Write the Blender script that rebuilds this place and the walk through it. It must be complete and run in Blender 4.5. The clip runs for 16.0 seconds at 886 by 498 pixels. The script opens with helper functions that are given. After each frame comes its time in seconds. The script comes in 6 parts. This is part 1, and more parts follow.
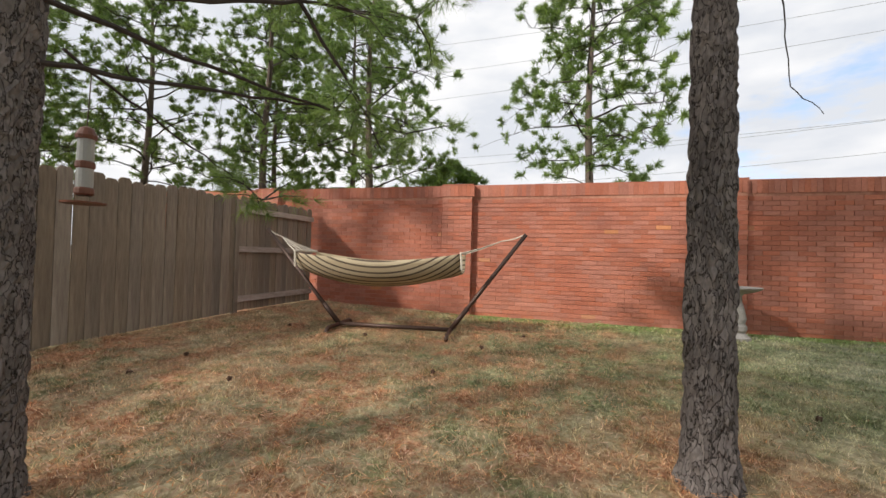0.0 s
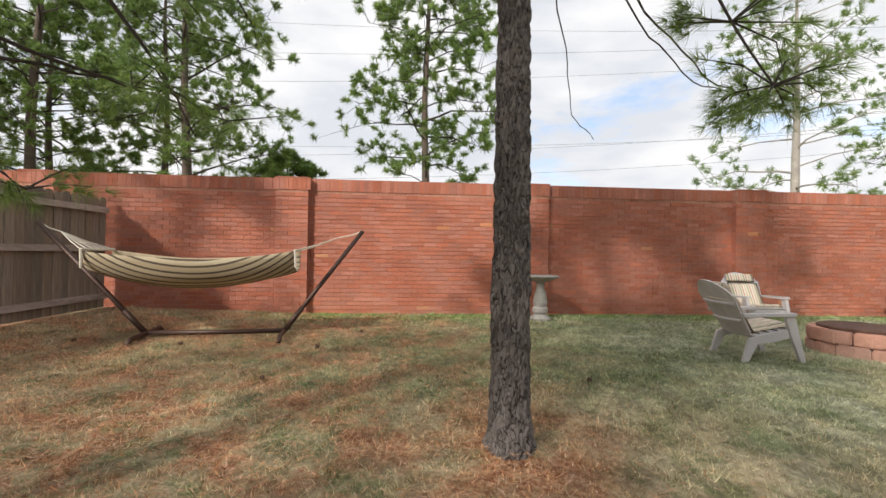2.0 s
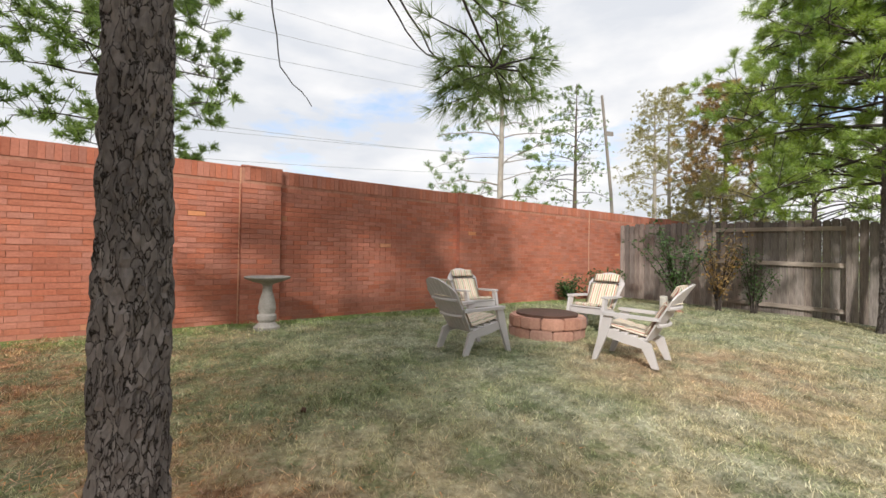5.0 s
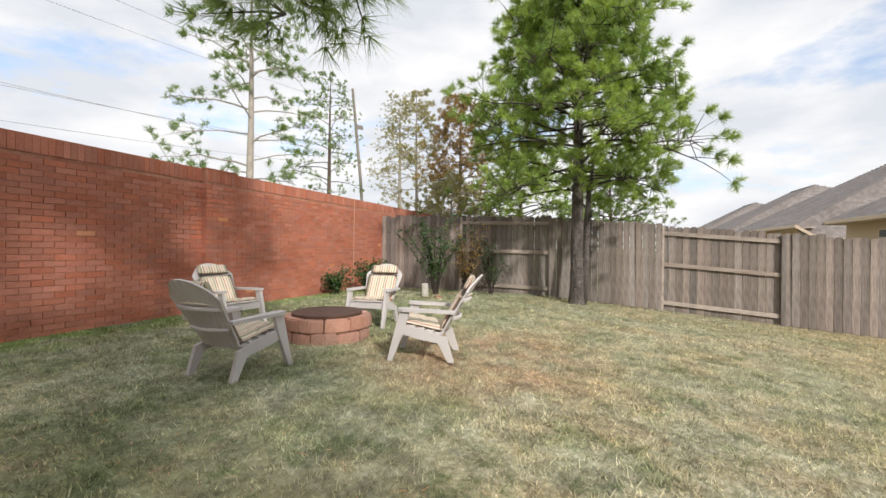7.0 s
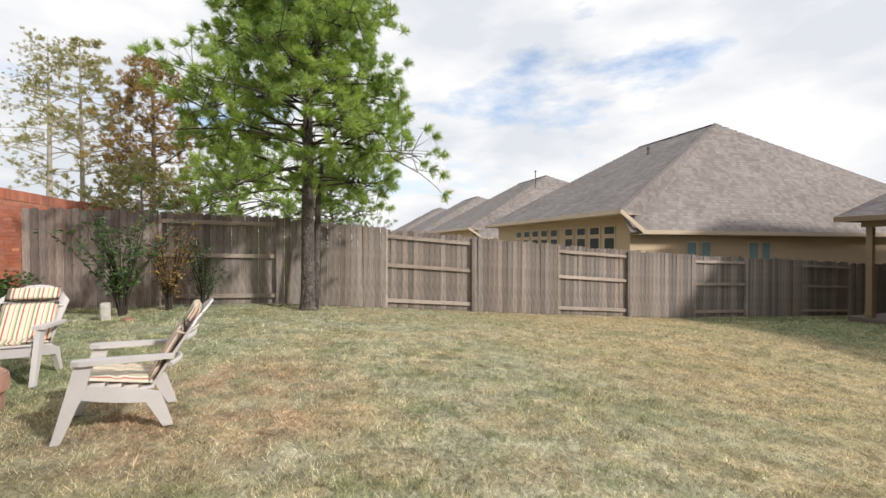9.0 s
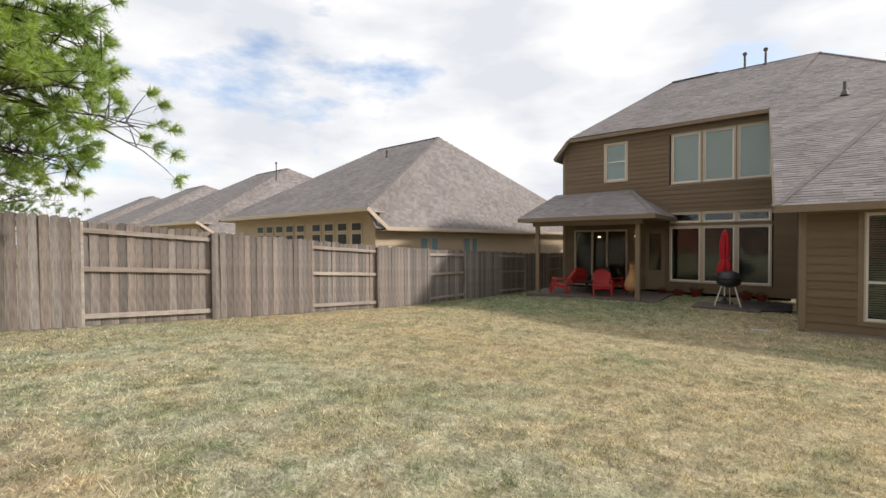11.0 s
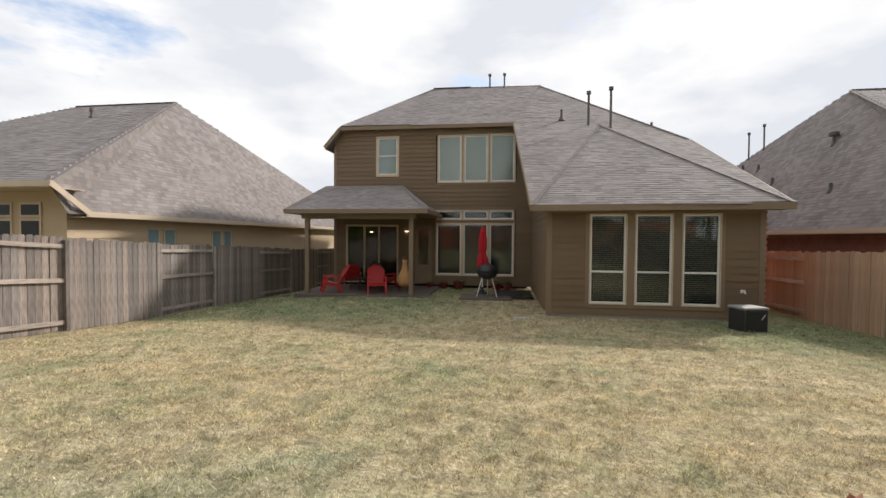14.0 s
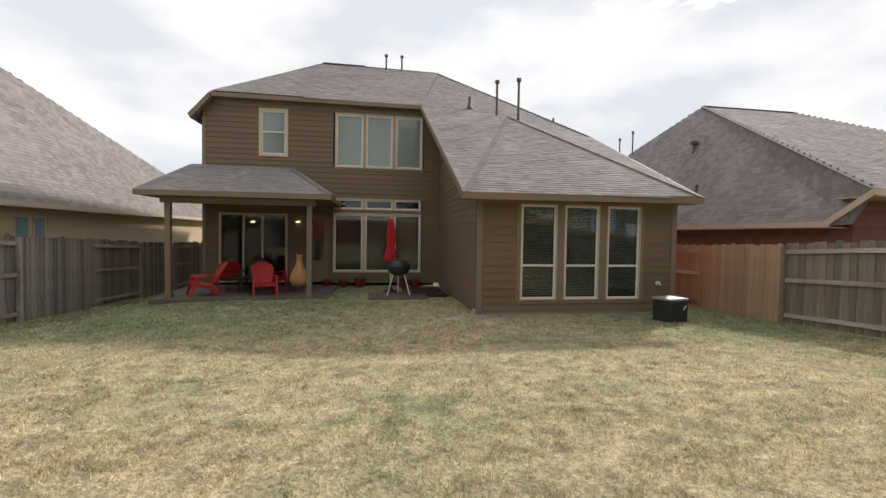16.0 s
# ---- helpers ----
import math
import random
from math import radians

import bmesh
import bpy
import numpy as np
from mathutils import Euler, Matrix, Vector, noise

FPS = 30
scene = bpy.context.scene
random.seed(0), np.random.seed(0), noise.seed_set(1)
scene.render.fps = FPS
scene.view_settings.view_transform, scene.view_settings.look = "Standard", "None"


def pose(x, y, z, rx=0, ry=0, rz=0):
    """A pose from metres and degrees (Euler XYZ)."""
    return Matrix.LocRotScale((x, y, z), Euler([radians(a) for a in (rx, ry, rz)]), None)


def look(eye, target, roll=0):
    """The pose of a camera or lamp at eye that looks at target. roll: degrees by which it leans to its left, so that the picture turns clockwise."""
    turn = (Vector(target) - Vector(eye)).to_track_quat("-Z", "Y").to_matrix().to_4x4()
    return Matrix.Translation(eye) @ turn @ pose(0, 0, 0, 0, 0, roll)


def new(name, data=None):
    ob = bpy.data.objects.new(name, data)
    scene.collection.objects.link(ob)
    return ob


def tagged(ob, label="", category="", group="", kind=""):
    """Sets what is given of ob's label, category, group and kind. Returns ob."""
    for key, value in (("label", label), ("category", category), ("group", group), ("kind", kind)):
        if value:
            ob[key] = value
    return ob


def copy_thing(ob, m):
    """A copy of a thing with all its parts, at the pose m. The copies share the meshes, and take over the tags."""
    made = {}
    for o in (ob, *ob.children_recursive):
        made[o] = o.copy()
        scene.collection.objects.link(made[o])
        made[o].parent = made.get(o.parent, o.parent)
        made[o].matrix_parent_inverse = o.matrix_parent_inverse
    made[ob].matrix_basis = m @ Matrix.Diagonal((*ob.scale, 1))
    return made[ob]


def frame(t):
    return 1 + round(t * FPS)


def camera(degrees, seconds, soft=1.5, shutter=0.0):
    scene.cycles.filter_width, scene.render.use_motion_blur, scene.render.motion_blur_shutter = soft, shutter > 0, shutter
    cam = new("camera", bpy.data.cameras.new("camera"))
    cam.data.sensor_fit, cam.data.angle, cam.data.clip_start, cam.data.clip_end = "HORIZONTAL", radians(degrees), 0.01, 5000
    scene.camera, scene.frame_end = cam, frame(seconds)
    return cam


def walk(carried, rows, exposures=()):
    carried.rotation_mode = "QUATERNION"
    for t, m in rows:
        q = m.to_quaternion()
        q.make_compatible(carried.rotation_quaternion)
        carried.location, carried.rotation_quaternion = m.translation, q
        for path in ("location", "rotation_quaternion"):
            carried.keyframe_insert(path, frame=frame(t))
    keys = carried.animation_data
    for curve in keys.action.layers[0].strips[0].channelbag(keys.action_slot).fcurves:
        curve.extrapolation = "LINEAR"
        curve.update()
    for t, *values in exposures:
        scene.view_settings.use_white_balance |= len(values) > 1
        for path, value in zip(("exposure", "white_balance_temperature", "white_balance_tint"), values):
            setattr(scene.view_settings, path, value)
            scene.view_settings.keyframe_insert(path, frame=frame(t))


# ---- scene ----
cam = camera(92.4, 16.0)
PATH = [
    (0, (0.486, 0.057, 1.016), (-0.087, 1.973, 1.054), 1.6),
    (0.5, (0.502, 0.004, 1.057), (0.126, 1.968, 1.085), 1.1),
    (1, (0.511, -0.03, 1.085), (0.331, 1.962, 1.102), 1.2),
    (1.5, (0.53, -0.011, 1.063), (0.529, 1.988, 1.087), 1.2),
    (2, (0.565, -0.002, 1.059), (0.716, 1.992, 1.08), 0.9),
    (2.5, (0.632, 0.034, 1.049), (0.943, 2.01, 1.07), 0.9),
    (3, (0.726, 0.107, 1.058), (1.216, 2.046, 1.075), 0.8),
    (3.5, (0.848, 0.21, 1.052), (1.493, 2.103, 1.071), 0.7),
    (3.7, (0.881, 0.239, 1.044), (1.579, 2.113, 1.074), 1.0),
    (5.8, (1.265, 1.002, 1.081), (2.757, 2.333, 1.08), 0.6),
    (6, (1.296, 1.077, 1.082), (2.851, 2.335, 1.08), 0.6),
    (6.5, (1.38, 1.281, 1.059), (3.098, 2.305, 1.058), 0.5),
    (7, (1.441, 1.408, 1.081), (3.316, 2.106, 1.073), 0.6),
    (7.5, (1.563, 1.502, 1.138), (3.535, 1.839, 1.131), 0.5),
    (8, (1.692, 1.601, 1.164), (3.692, 1.611, 1.156), 0.3),
    (8.5, (1.778, 1.669, 1.205), (3.76, 1.405, 1.19), 0.1),
    (9, (1.884, 1.742, 1.228), (3.801, 1.171, 1.212), 0.1),
    (9.5, (2.026, 1.817, 1.237), (3.823, 0.937, 1.219), -0.0),
    (10, (2.171, 1.916, 1.232), (3.828, 0.796, 1.213), -0.0),
    (10.2, (2.22, 1.932, 1.232), (3.811, 0.722, 1.207), -0.1),
    (12.3, (2.565, 1.691, 1.192), (3.211, -0.202, 1.158), 0.1),
    (12.5, (2.622, 1.611, 1.189), (3.186, -0.308, 1.153), 0.2),
    (13, (2.822, 1.276, 1.172), (3.245, -0.678, 1.131), 0.3),
    (13.5, (3.078, 0.951, 1.15), (3.429, -1.018, 1.103), 0.4),
    (14, (3.341, 0.597, 1.136), (3.616, -1.383, 1.085), 0.4),
    (14.5, (3.602, 0.195, 1.112), (3.799, -1.794, 1.057), 0.6),
    (15, (3.916, -0.201, 1.068), (4.006, -2.198, 1.008), 0.7),
    (15.5, (4.208, -0.582, 1.029), (4.099, -2.578, 0.968), 0.8),
    (16, (4.563, -0.941, 1.006), (4.248, -2.915, 0.941), 0.9),
]
walk(cam, [(t, look(*r)) for t, *r in PATH])

# ---- world, sun, exposure ----
SUN_AZ, SUN_EL = (-0.69, -0.72), 31.5      # towards the sun, seen from above
sx, sy = SUN_AZ
sl = math.hypot(sx, sy)
sun_dir = Vector((sx / sl * math.cos(radians(SUN_EL)), sy / sl * math.cos(radians(SUN_EL)), math.sin(radians(SUN_EL))))
sun = new("sun", bpy.data.lights.new("sun", "SUN"))
sun.data.energy, sun.data.angle, sun.data.color = 4.0, radians(2.6), (1.0, 0.945, 0.87)
sun.matrix_world = look((0, 0, 30), Vector((0, 0, 30)) - sun_dir)

world = bpy.data.worlds.new("sky")
scene.world = world
world.use_nodes = True
wn, wl = world.node_tree.nodes, world.node_tree.links
wn.clear()
w_out = wn.new("ShaderNodeOutputWorld")
w_bg = wn.new("ShaderNodeBackground")
w_sky = wn.new("ShaderNodeTexSky")
w_sky.sky_type, w_sky.sun_disc = "NISHITA", False
w_sky.sun_elevation, w_sky.sun_rotation = radians(SUN_EL), math.atan2(sx, sy)
w_bright = wn.new("ShaderNodeMix")
w_bright.data_type, w_bright.blend_type = "RGBA", "MULTIPLY"
w_bright.inputs[0].default_value = 1.0
w_bright.inputs[7].default_value = (0.20, 0.22, 0.24, 1)
w_co = wn.new("ShaderNodeTexCoord")
w_map = wn.new("ShaderNodeMapping")
w_map.inputs["Scale"].default_value = (1.0, 1.0, 2.6)
w_map.inputs["Location"].default_value = (0.35, 0.1, 0.2)
w_n1 = wn.new("ShaderNodeTexNoise")
w_n1.inputs["Scale"].default_value, w_n1.inputs["Detail"].default_value, w_n1.inputs["Roughness"].default_value = 2.1, 7, 0.58
w_r1 = wn.new("ShaderNodeValToRGB")
w_r1.color_ramp.elements[0].position, w_r1.color_ramp.elements[0].color = 0.29, (0.05, 0.05, 0.05, 1)
w_r1.color_ramp.elements[1].position, w_r1.color_ramp.elements[1].color = 0.42, (1, 1, 1, 1)
w_n2 = wn.new("ShaderNodeTexNoise")
w_n2.inputs["Scale"].default_value, w_n2.inputs["Detail"].default_value = 3.4, 6
w_r2 = wn.new("ShaderNodeValToRGB")
w_r2.color_ramp.elements[0].position, w_r2.color_ramp.elements[0].color = 0.40, (0.84, 0.87, 0.93, 1)
w_r2.color_ramp.elements[1].position, w_r2.color_ramp.elements[1].color = 0.62, (1.12, 1.11, 1.11, 1)
w_mix = wn.new("ShaderNodeMix")
w_mix.data_type = "RGBA"
wl.new(w_co.outputs["Generated"], w_map.inputs["Vector"])
wl.new(w_map.outputs["Vector"], w_n1.inputs["Vector"])
wl.new(w_map.outputs["Vector"], w_n2.inputs["Vector"])
wl.new(w_n1.outputs["Fac"], w_r1.inputs["Fac"])
wl.new(w_n2.outputs["Fac"], w_r2.inputs["Fac"])
wl.new(w_sky.outputs["Color"], w_bright.inputs[6])
wl.new(w_r1.outputs["Color"], w_mix.inputs[0])
wl.new(w_bright.outputs[2], w_mix.inputs[6])
wl.new(w_r2.outputs["Color"], w_mix.inputs[7])
wl.new(w_mix.outputs[2], w_bg.inputs["Color"])
w_bg.inputs["Strength"].default_value = 0.93
wl.new(w_bg.outputs["Background"], w_out.inputs["Surface"])
scene.view_settings.exposure = 0.0

# ---- small builders ----
rnd = random.Random(7)


def lerp(a, b, t):
    return a + (b - a) * t


def profile(v, table):
    """Straight-line interpolation in a short table of (value, height)."""
    if v <= table[0][0]:
        return table[0][1]
    for (a, ha), (b, hb) in zip(table, table[1:]):
        if v <= b:
            return lerp(ha, hb, (v - a) / (b - a))
    return table[-1][1]


GROUND_Y = ((-40, -1.0), (-18, -0.95), (-12, -0.90), (-9.5, -0.86), (-7.2, -0.74), (-5, -0.58), (-2.2, -0.36), (0, -0.18), (3, 0.0), (6, 0.01), (40, 0.0))
GROUND_R = ((-30, -0.5), (-18, -0.42), (-12, -0.22), (-7, -0.16), (0, -0.17), (3, -0.11), (6, -0.10), (12, -0.08))


def gz(x, y):
    """Height of the ground."""
    side = max(0.0, min(1.0, (x - 4.0) / 8.0))
    left = max(0.0, min(1.0, (-1.0 - x) / 3.0)) * max(0.0, min(1.0, (y - 1.0) / 4.0))
    return profile(y, GROUND_Y) + profile(y, GROUND_R) * side ** 4 + 0.08 * left


def mesh_of(name, bm):
    me = bpy.data.meshes.new(name)
    bm.normal_update()
    bm.to_mesh(me)
    bm.free()
    return me


def part(name, bm, material, parent=None, label="", smooth=False):
    """Links a bmesh as one mesh object under a thing or a part."""
    me = mesh_of(name, bm)
    me.materials.append(material)
    if smooth:
        for p in me.polygons:
            p.use_smooth = True
    ob = new(name, me)
    if parent:
        ob.parent = parent
    if label:
        ob["label"] = label
    return ob


def piece(name, me, parent, m):
    ob = new(name, me)
    ob.parent = parent
    ob.matrix_local = m
    return ob


def thing(name, label, category, group="", kind="", m=None):
    ob = new(name)
    ob.empty_display_size = 0.2
    if m is not None:
        ob.matrix_world = m
    return tagged(ob, label, category, group, kind)


def box(bm, x0, y0, z0, x1, y1, z1, bevel=0.0):
    xa, xb, ya, yb, za, zb = min(x0, x1), max(x0, x1), min(y0, y1), max(y0, y1), min(z0, z1), max(z0, z1)
    vs = [bm.verts.new(p) for p in ((xa, ya, za), (xb, ya, za), (xb, yb, za), (xa, yb, za), (xa, ya, zb), (xb, ya, zb), (xb, yb, zb), (xa, yb, zb))]
    fs = [bm.faces.new([vs[i] for i in f]) for f in ((3, 2, 1, 0), (4, 5, 6, 7), (0, 1, 5, 4), (1, 2, 6, 5), (2, 3, 7, 6), (3, 0, 4, 7))]
    if bevel:
        es = list({e for f in fs for e in f.edges})
        bmesh.ops.bevel(bm, geom=es, offset=bevel, segments=1, profile=0.5, affect="EDGES")
    return vs


def boxm(x0, y0, z0, x1, y1, z1, bevel=0.0):
    bm = bmesh.new()
    box(bm, x0, y0, z0, x1, y1, z1, bevel)
    return bm


def beam(bm, p, q, w, h, up=(0, 0, 1)):
    """A bar of width w and height h from p to q."""
    p, q = Vector(p), Vector(q)
    d = (q - p).normalized()
    s = d.cross(Vector(up))
    if s.length < 1e-4:
        s = d.cross(Vector((1, 0, 0)))
    s.normalize()
    u = s.cross(d)
    ring = lambda c: [bm.verts.new(c + s * (w / 2 * a) + u * (h / 2 * b)) for a, b in ((-1, -1), (1, -1), (1, 1), (-1, 1))]
    a, b = ring(p), ring(q)
    for i in range(4):
        j = (i + 1) % 4
        bm.faces.new((a[i], a[j], b[j], b[i]))
    bm.faces.new(a[::-1]), bm.faces.new(b)


def tube(bm, pts, radii, n=8, caps=True, wob=0.0, r=rnd):
    pts = [Vector(p) for p in pts]
    rings = []
    side = None
    for i, p in enumerate(pts):
        d = (pts[min(i + 1, len(pts) - 1)] - pts[max(i - 1, 0)]).normalized()
        if side is None:
            side = d.cross(Vector((0.3, 0.9, 0.2))).normalized()
        side = (side - d * side.dot(d)).normalized()
        up = d.cross(side)
        rad = radii[i] if hasattr(radii, "__len__") else radii
        rings.append([bm.verts.new(p + (side * math.cos(a) + up * math.sin(a)) * rad * (1 + r.uniform(-wob, wob))) for a in (k * math.tau / n for k in range(n))])
    for a, b in zip(rings, rings[1:]):
        for k in range(n):
            j = (k + 1) % n
            bm.faces.new((a[k], a[j], b[j], b[k]))
    if caps:
        bm.faces.new(rings[0][::-1]), bm.faces.new(rings[-1])


def lathe(bm, prof, n=20, c=(0, 0, 0), lobes=0, lobe=0.0):
    """prof: (radius, height) from bottom to top."""
    rings = []
    for rad, z in prof:
        rings.append([bm.verts.new((c[0] + rad * (1 + lobe * math.cos(lobes * a)) * math.cos(a), c[1] + rad * (1 + lobe * math.cos(lobes * a)) * math.sin(a), c[2] + z)) for a in (k * math.tau / n for k in range(n))])
    for a, b in zip(rings, rings[1:]):
        for k in range(n):
            j = (k + 1) % n
            bm.faces.new((a[k], a[j], b[j], b[k]))
    bm.faces.new(rings[0][::-1]), bm.faces.new(rings[-1])


def raw_mesh(name, verts, faces, material, uvs=None):
    me = bpy.data.meshes.new(name)
    me.from_pydata(verts, [], faces)
    me.materials.append(material)
    me.update()
    return me


# ---- materials ----
def material(name, base, rough=0.8, var=0.25, scale=3.0, fine=40.0, bump=0.2, metal=0.0, per="", spread=0.2, stretch=(1, 1, 1), second=None, spec=0.5, trans=0.0):
    """Base colour with variation at two scales, relief, and optional variation per piece (object or island)."""
    m = bpy.data.materials.new(name)
    m.use_nodes = True
    n, l = m.node_tree.nodes, m.node_tree.links
    b = n["Principled BSDF"]
    b.inputs["Roughness"].default_value, b.inputs["Metallic"].default_value = rough, metal
    b.inputs["Specular IOR Level"].default_value = spec
    co, mp = n.new("ShaderNodeTexCoord"), n.new("ShaderNodeMapping")
    mp.inputs["Scale"].default_value = stretch
    l.new(co.outputs["Object"], mp.inputs["Vector"])
    big, small = n.new("ShaderNodeTexNoise"), n.new("ShaderNodeTexNoise")
    big.inputs["Scale"].default_value, big.inputs["Detail"].default_value = scale, 5
    small.inputs["Scale"].default_value, small.inputs["Detail"].default_value, small.inputs["Roughness"].default_value = fine, 6, 0.65
    for t in (big, small):
        l.new(mp.outputs["Vector"], t.inputs["Vector"])
    add = n.new("ShaderNodeMath")
    add.operation = "ADD"
    l.new(big.outputs["Fac"], add.inputs[0]), l.new(small.outputs["Fac"], add.inputs[1])
    ramp = n.new("ShaderNodeMapRange")
    ramp.inputs["From Min"].default_value, ramp.inputs["From Max"].default_value = 0.65, 1.35
    ramp.inputs["To Min"].default_value, ramp.inputs["To Max"].default_value = 0.0, 1.0
    l.new(add.outputs[0], ramp.inputs["Value"])
    mix = n.new("ShaderNodeMix")
    mix.data_type = "RGBA"
    lo = second if second else tuple(c * (1 - var) for c in base)
    hi = base if second else tuple(min(1, c * (1 + var)) for c in base)
    mix.inputs[6].default_value, mix.inputs[7].default_value = (*lo, 1), (*hi, 1)
    l.new(ramp.outputs["Result"], mix.inputs[0])
    col = mix.outputs[2]
    if per:
        src = n.new("ShaderNodeObjectInfo").outputs["Random"] if per == "object" else n.new("ShaderNodeNewGeometry").outputs["Random Per Island"]
        rr = n.new("ShaderNodeMapRange")
        rr.inputs["To Min"].default_value, rr.inputs["To Max"].default_value = 1 - spread, 1 + spread
        l.new(src, rr.inputs["Value"])
        hsv = n.new("ShaderNodeHueSaturation")
        l.new(rr.outputs["Result"], hsv.inputs["Value"])
        ml, fr, rs = n.new("ShaderNodeMath"), n.new("ShaderNodeMath"), n.new("ShaderNodeMapRange")
        ml.operation, fr.operation = "MULTIPLY", "FRACT"
        ml.inputs[1].default_value = 7.31
        rs.inputs["To Min"].default_value, rs.inputs["To Max"].default_value = 1 - 0.6 * spread, 1 + 0.6 * spread
        l.new(src, ml.inputs[0]), l.new(ml.outputs[0], fr.inputs[0]), l.new(fr.outputs[0], rs.inputs["Value"])
        l.new(rs.outputs["Result"], hsv.inputs["Saturation"])
        l.new(col, hsv.inputs["Color"])
        col = hsv.outputs["Color"]
    l.new(col, b.inputs["Base Color"])
    if bump:
        bp = n.new("ShaderNodeBump")
        bp.inputs["Strength"].default_value, bp.inputs["Distance"].default_value = bump, 0.01
        l.new(small.outputs["Fac"], bp.inputs["Height"])
        l.new(bp.outputs["Normal"], b.inputs["Normal"])
    if trans:
        tr, ms = n.new("ShaderNodeBsdfTranslucent"), n.new("ShaderNodeMixShader")
        l.new(col, tr.inputs["Color"])
        ms.inputs[0].default_value = trans
        l.new(b.outputs[0], ms.inputs[1]), l.new(tr.outputs[0], ms.inputs[2])
        l.new(ms.outputs[0], n["Material Output"].inputs["Surface"])
    return m


def glass(name, tint=(0.03, 0.035, 0.035), rough=0.03, alpha=0.8):
    """A pane: mirror gloss over a partly clear sheet."""
    m = bpy.data.materials.new(name)
    m.use_nodes = True
    n, l = m.node_tree.nodes, m.node_tree.links
    gl, tr, mx, fr = n.new("ShaderNodeBsdfGlossy"), n.new("ShaderNodeBsdfTransparent"), n.new("ShaderNodeMixShader"), n.new("ShaderNodeFresnel")
    gl.inputs["Roughness"].default_value = rough
    gl.inputs["Color"].default_value = (0.9, 0.95, 0.95, 1)
    tr.inputs["Color"].default_value = (alpha, alpha * 1.03, alpha, 1)
    fr.inputs["IOR"].default_value = 1.5
    l.new(fr.outputs[0], mx.inputs[0]), l.new(tr.outputs[0], mx.inputs[1]), l.new(gl.outputs[0], mx.inputs[2])
    l.new(mx.outputs[0], n["Material Output"].inputs["Surface"])
    return m


BRICK = material("brick_red", (0.53, 0.205, 0.132), 0.9, second=(0.345, 0.118, 0.077), scale=1.3, fine=30, bump=0.5, per="island", spread=0.125)
BRICK_N = material("brick_dark", (0.29, 0.135, 0.10), 0.9, second=(0.17, 0.075, 0.058), scale=3, fine=30, bump=0.5, per="object", spread=0.15)
PATIO = material("stained_patio", (0.135, 0.105, 0.09), 0.85, 0.25, scale=2, fine=40, bump=0.2)
BRICK_P = material("brick_red_single", (0.53, 0.205, 0.132), 0.9, second=(0.345, 0.118, 0.077), scale=1.3, fine=30, bump=0.5, per="object", spread=0.125)
BRICK_PALE = material("brick_pale", (0.56, 0.25, 0.13), 0.9, 0.15, fine=30, bump=0.5, per="object", spread=0.12)
MORTAR = material("mortar", (0.55, 0.29, 0.20), 0.95, second=(0.30, 0.115, 0.075), scale=1.6, fine=14, bump=0.4)
MORTAR_PALE = material("sealant", (0.55, 0.33, 0.22), 0.9, 0.15)
CEDAR = material("weathered_cedar", (0.39, 0.335, 0.30), 0.85, second=(0.10, 0.079, 0.071), scale=1.8, fine=13, bump=0.7, per="object", spread=0.36, stretch=(3, 3, 0.35))
CEDAR_L = material("brown_cedar", (0.33, 0.27, 0.20), 0.85, second=(0.135, 0.105, 0.078), scale=1.3, fine=11, bump=0.5, per="object", spread=0.24, stretch=(3, 3, 0.35))
CEDAR_NEW = material("orange_cedar", (0.48, 0.325, 0.21), 0.8, second=(0.29, 0.185, 0.12), scale=1.6, fine=9, bump=0.4, per="object", spread=0.15, stretch=(3, 3, 0.35))
RAIL = material("fence_rail_wood", (0.54, 0.46, 0.40), 0.85, second=(0.24, 0.19, 0.16), scale=2, fine=12, bump=0.4, per="object", spread=0.15, stretch=(2, 0.5, 3))
SIDING = material("brown_siding", (0.175, 0.118, 0.066), 0.7, 0.09, scale=0.8, fine=60, bump=0.08, per="object", spread=0.07)
TRIM = material("tan_trim", (0.225, 0.162, 0.102), 0.65, 0.07, scale=1.5, fine=50, bump=0.05)
FRAME = material("window_frame_beige", (0.55, 0.44, 0.31), 0.5, 0.05, fine=30, bump=0.02)
SASH = material("window_sash_white", (0.74, 0.72, 0.68), 0.45, 0.04, fine=30, bump=0.02)
SIDING_N = material("tan_siding", (0.50, 0.38, 0.25), 0.7, 0.06, scale=0.8, fine=60, bump=0.06, per="object", spread=0.04)
TRIM_N = material("neighbour_trim", (0.55, 0.44, 0.33), 0.65, 0.06, fine=50, bump=0.05)
SHINGLE = material("asphalt_shingle", (0.31, 0.275, 0.262), 0.95, second=(0.20, 0.175, 0.168), scale=0.7, fine=25, bump=0.5, per="island", spread=0.19)
SHINGLE_C = material("ridge_shingle", (0.22, 0.192, 0.182), 0.95, 0.2, fine=25, bump=0.5)
SLAB = material("concrete", (0.42, 0.38, 0.34), 0.9, 0.15, scale=2, fine=40, bump=0.2)
GLASS = glass("window_glass")
# near-black paint: the shade of unlit rooms put into the colour
DARK = material("unlit_interior_black", (0.02, 0.02, 0.02), 0.9, 0.1, bump=0)
BLIND = material("blind_slat", (0.33, 0.34, 0.325), 0.6, 0.05, bump=0, per="object", spread=0.05)
CURTAIN = material("pale_curtain", (0.84, 0.86, 0.86), 0.8, 0.08, fine=20, bump=0.1)
PIPE = material("vent_pipe_grey", (0.10, 0.085, 0.075), 0.6, 0.15, bump=0.05)


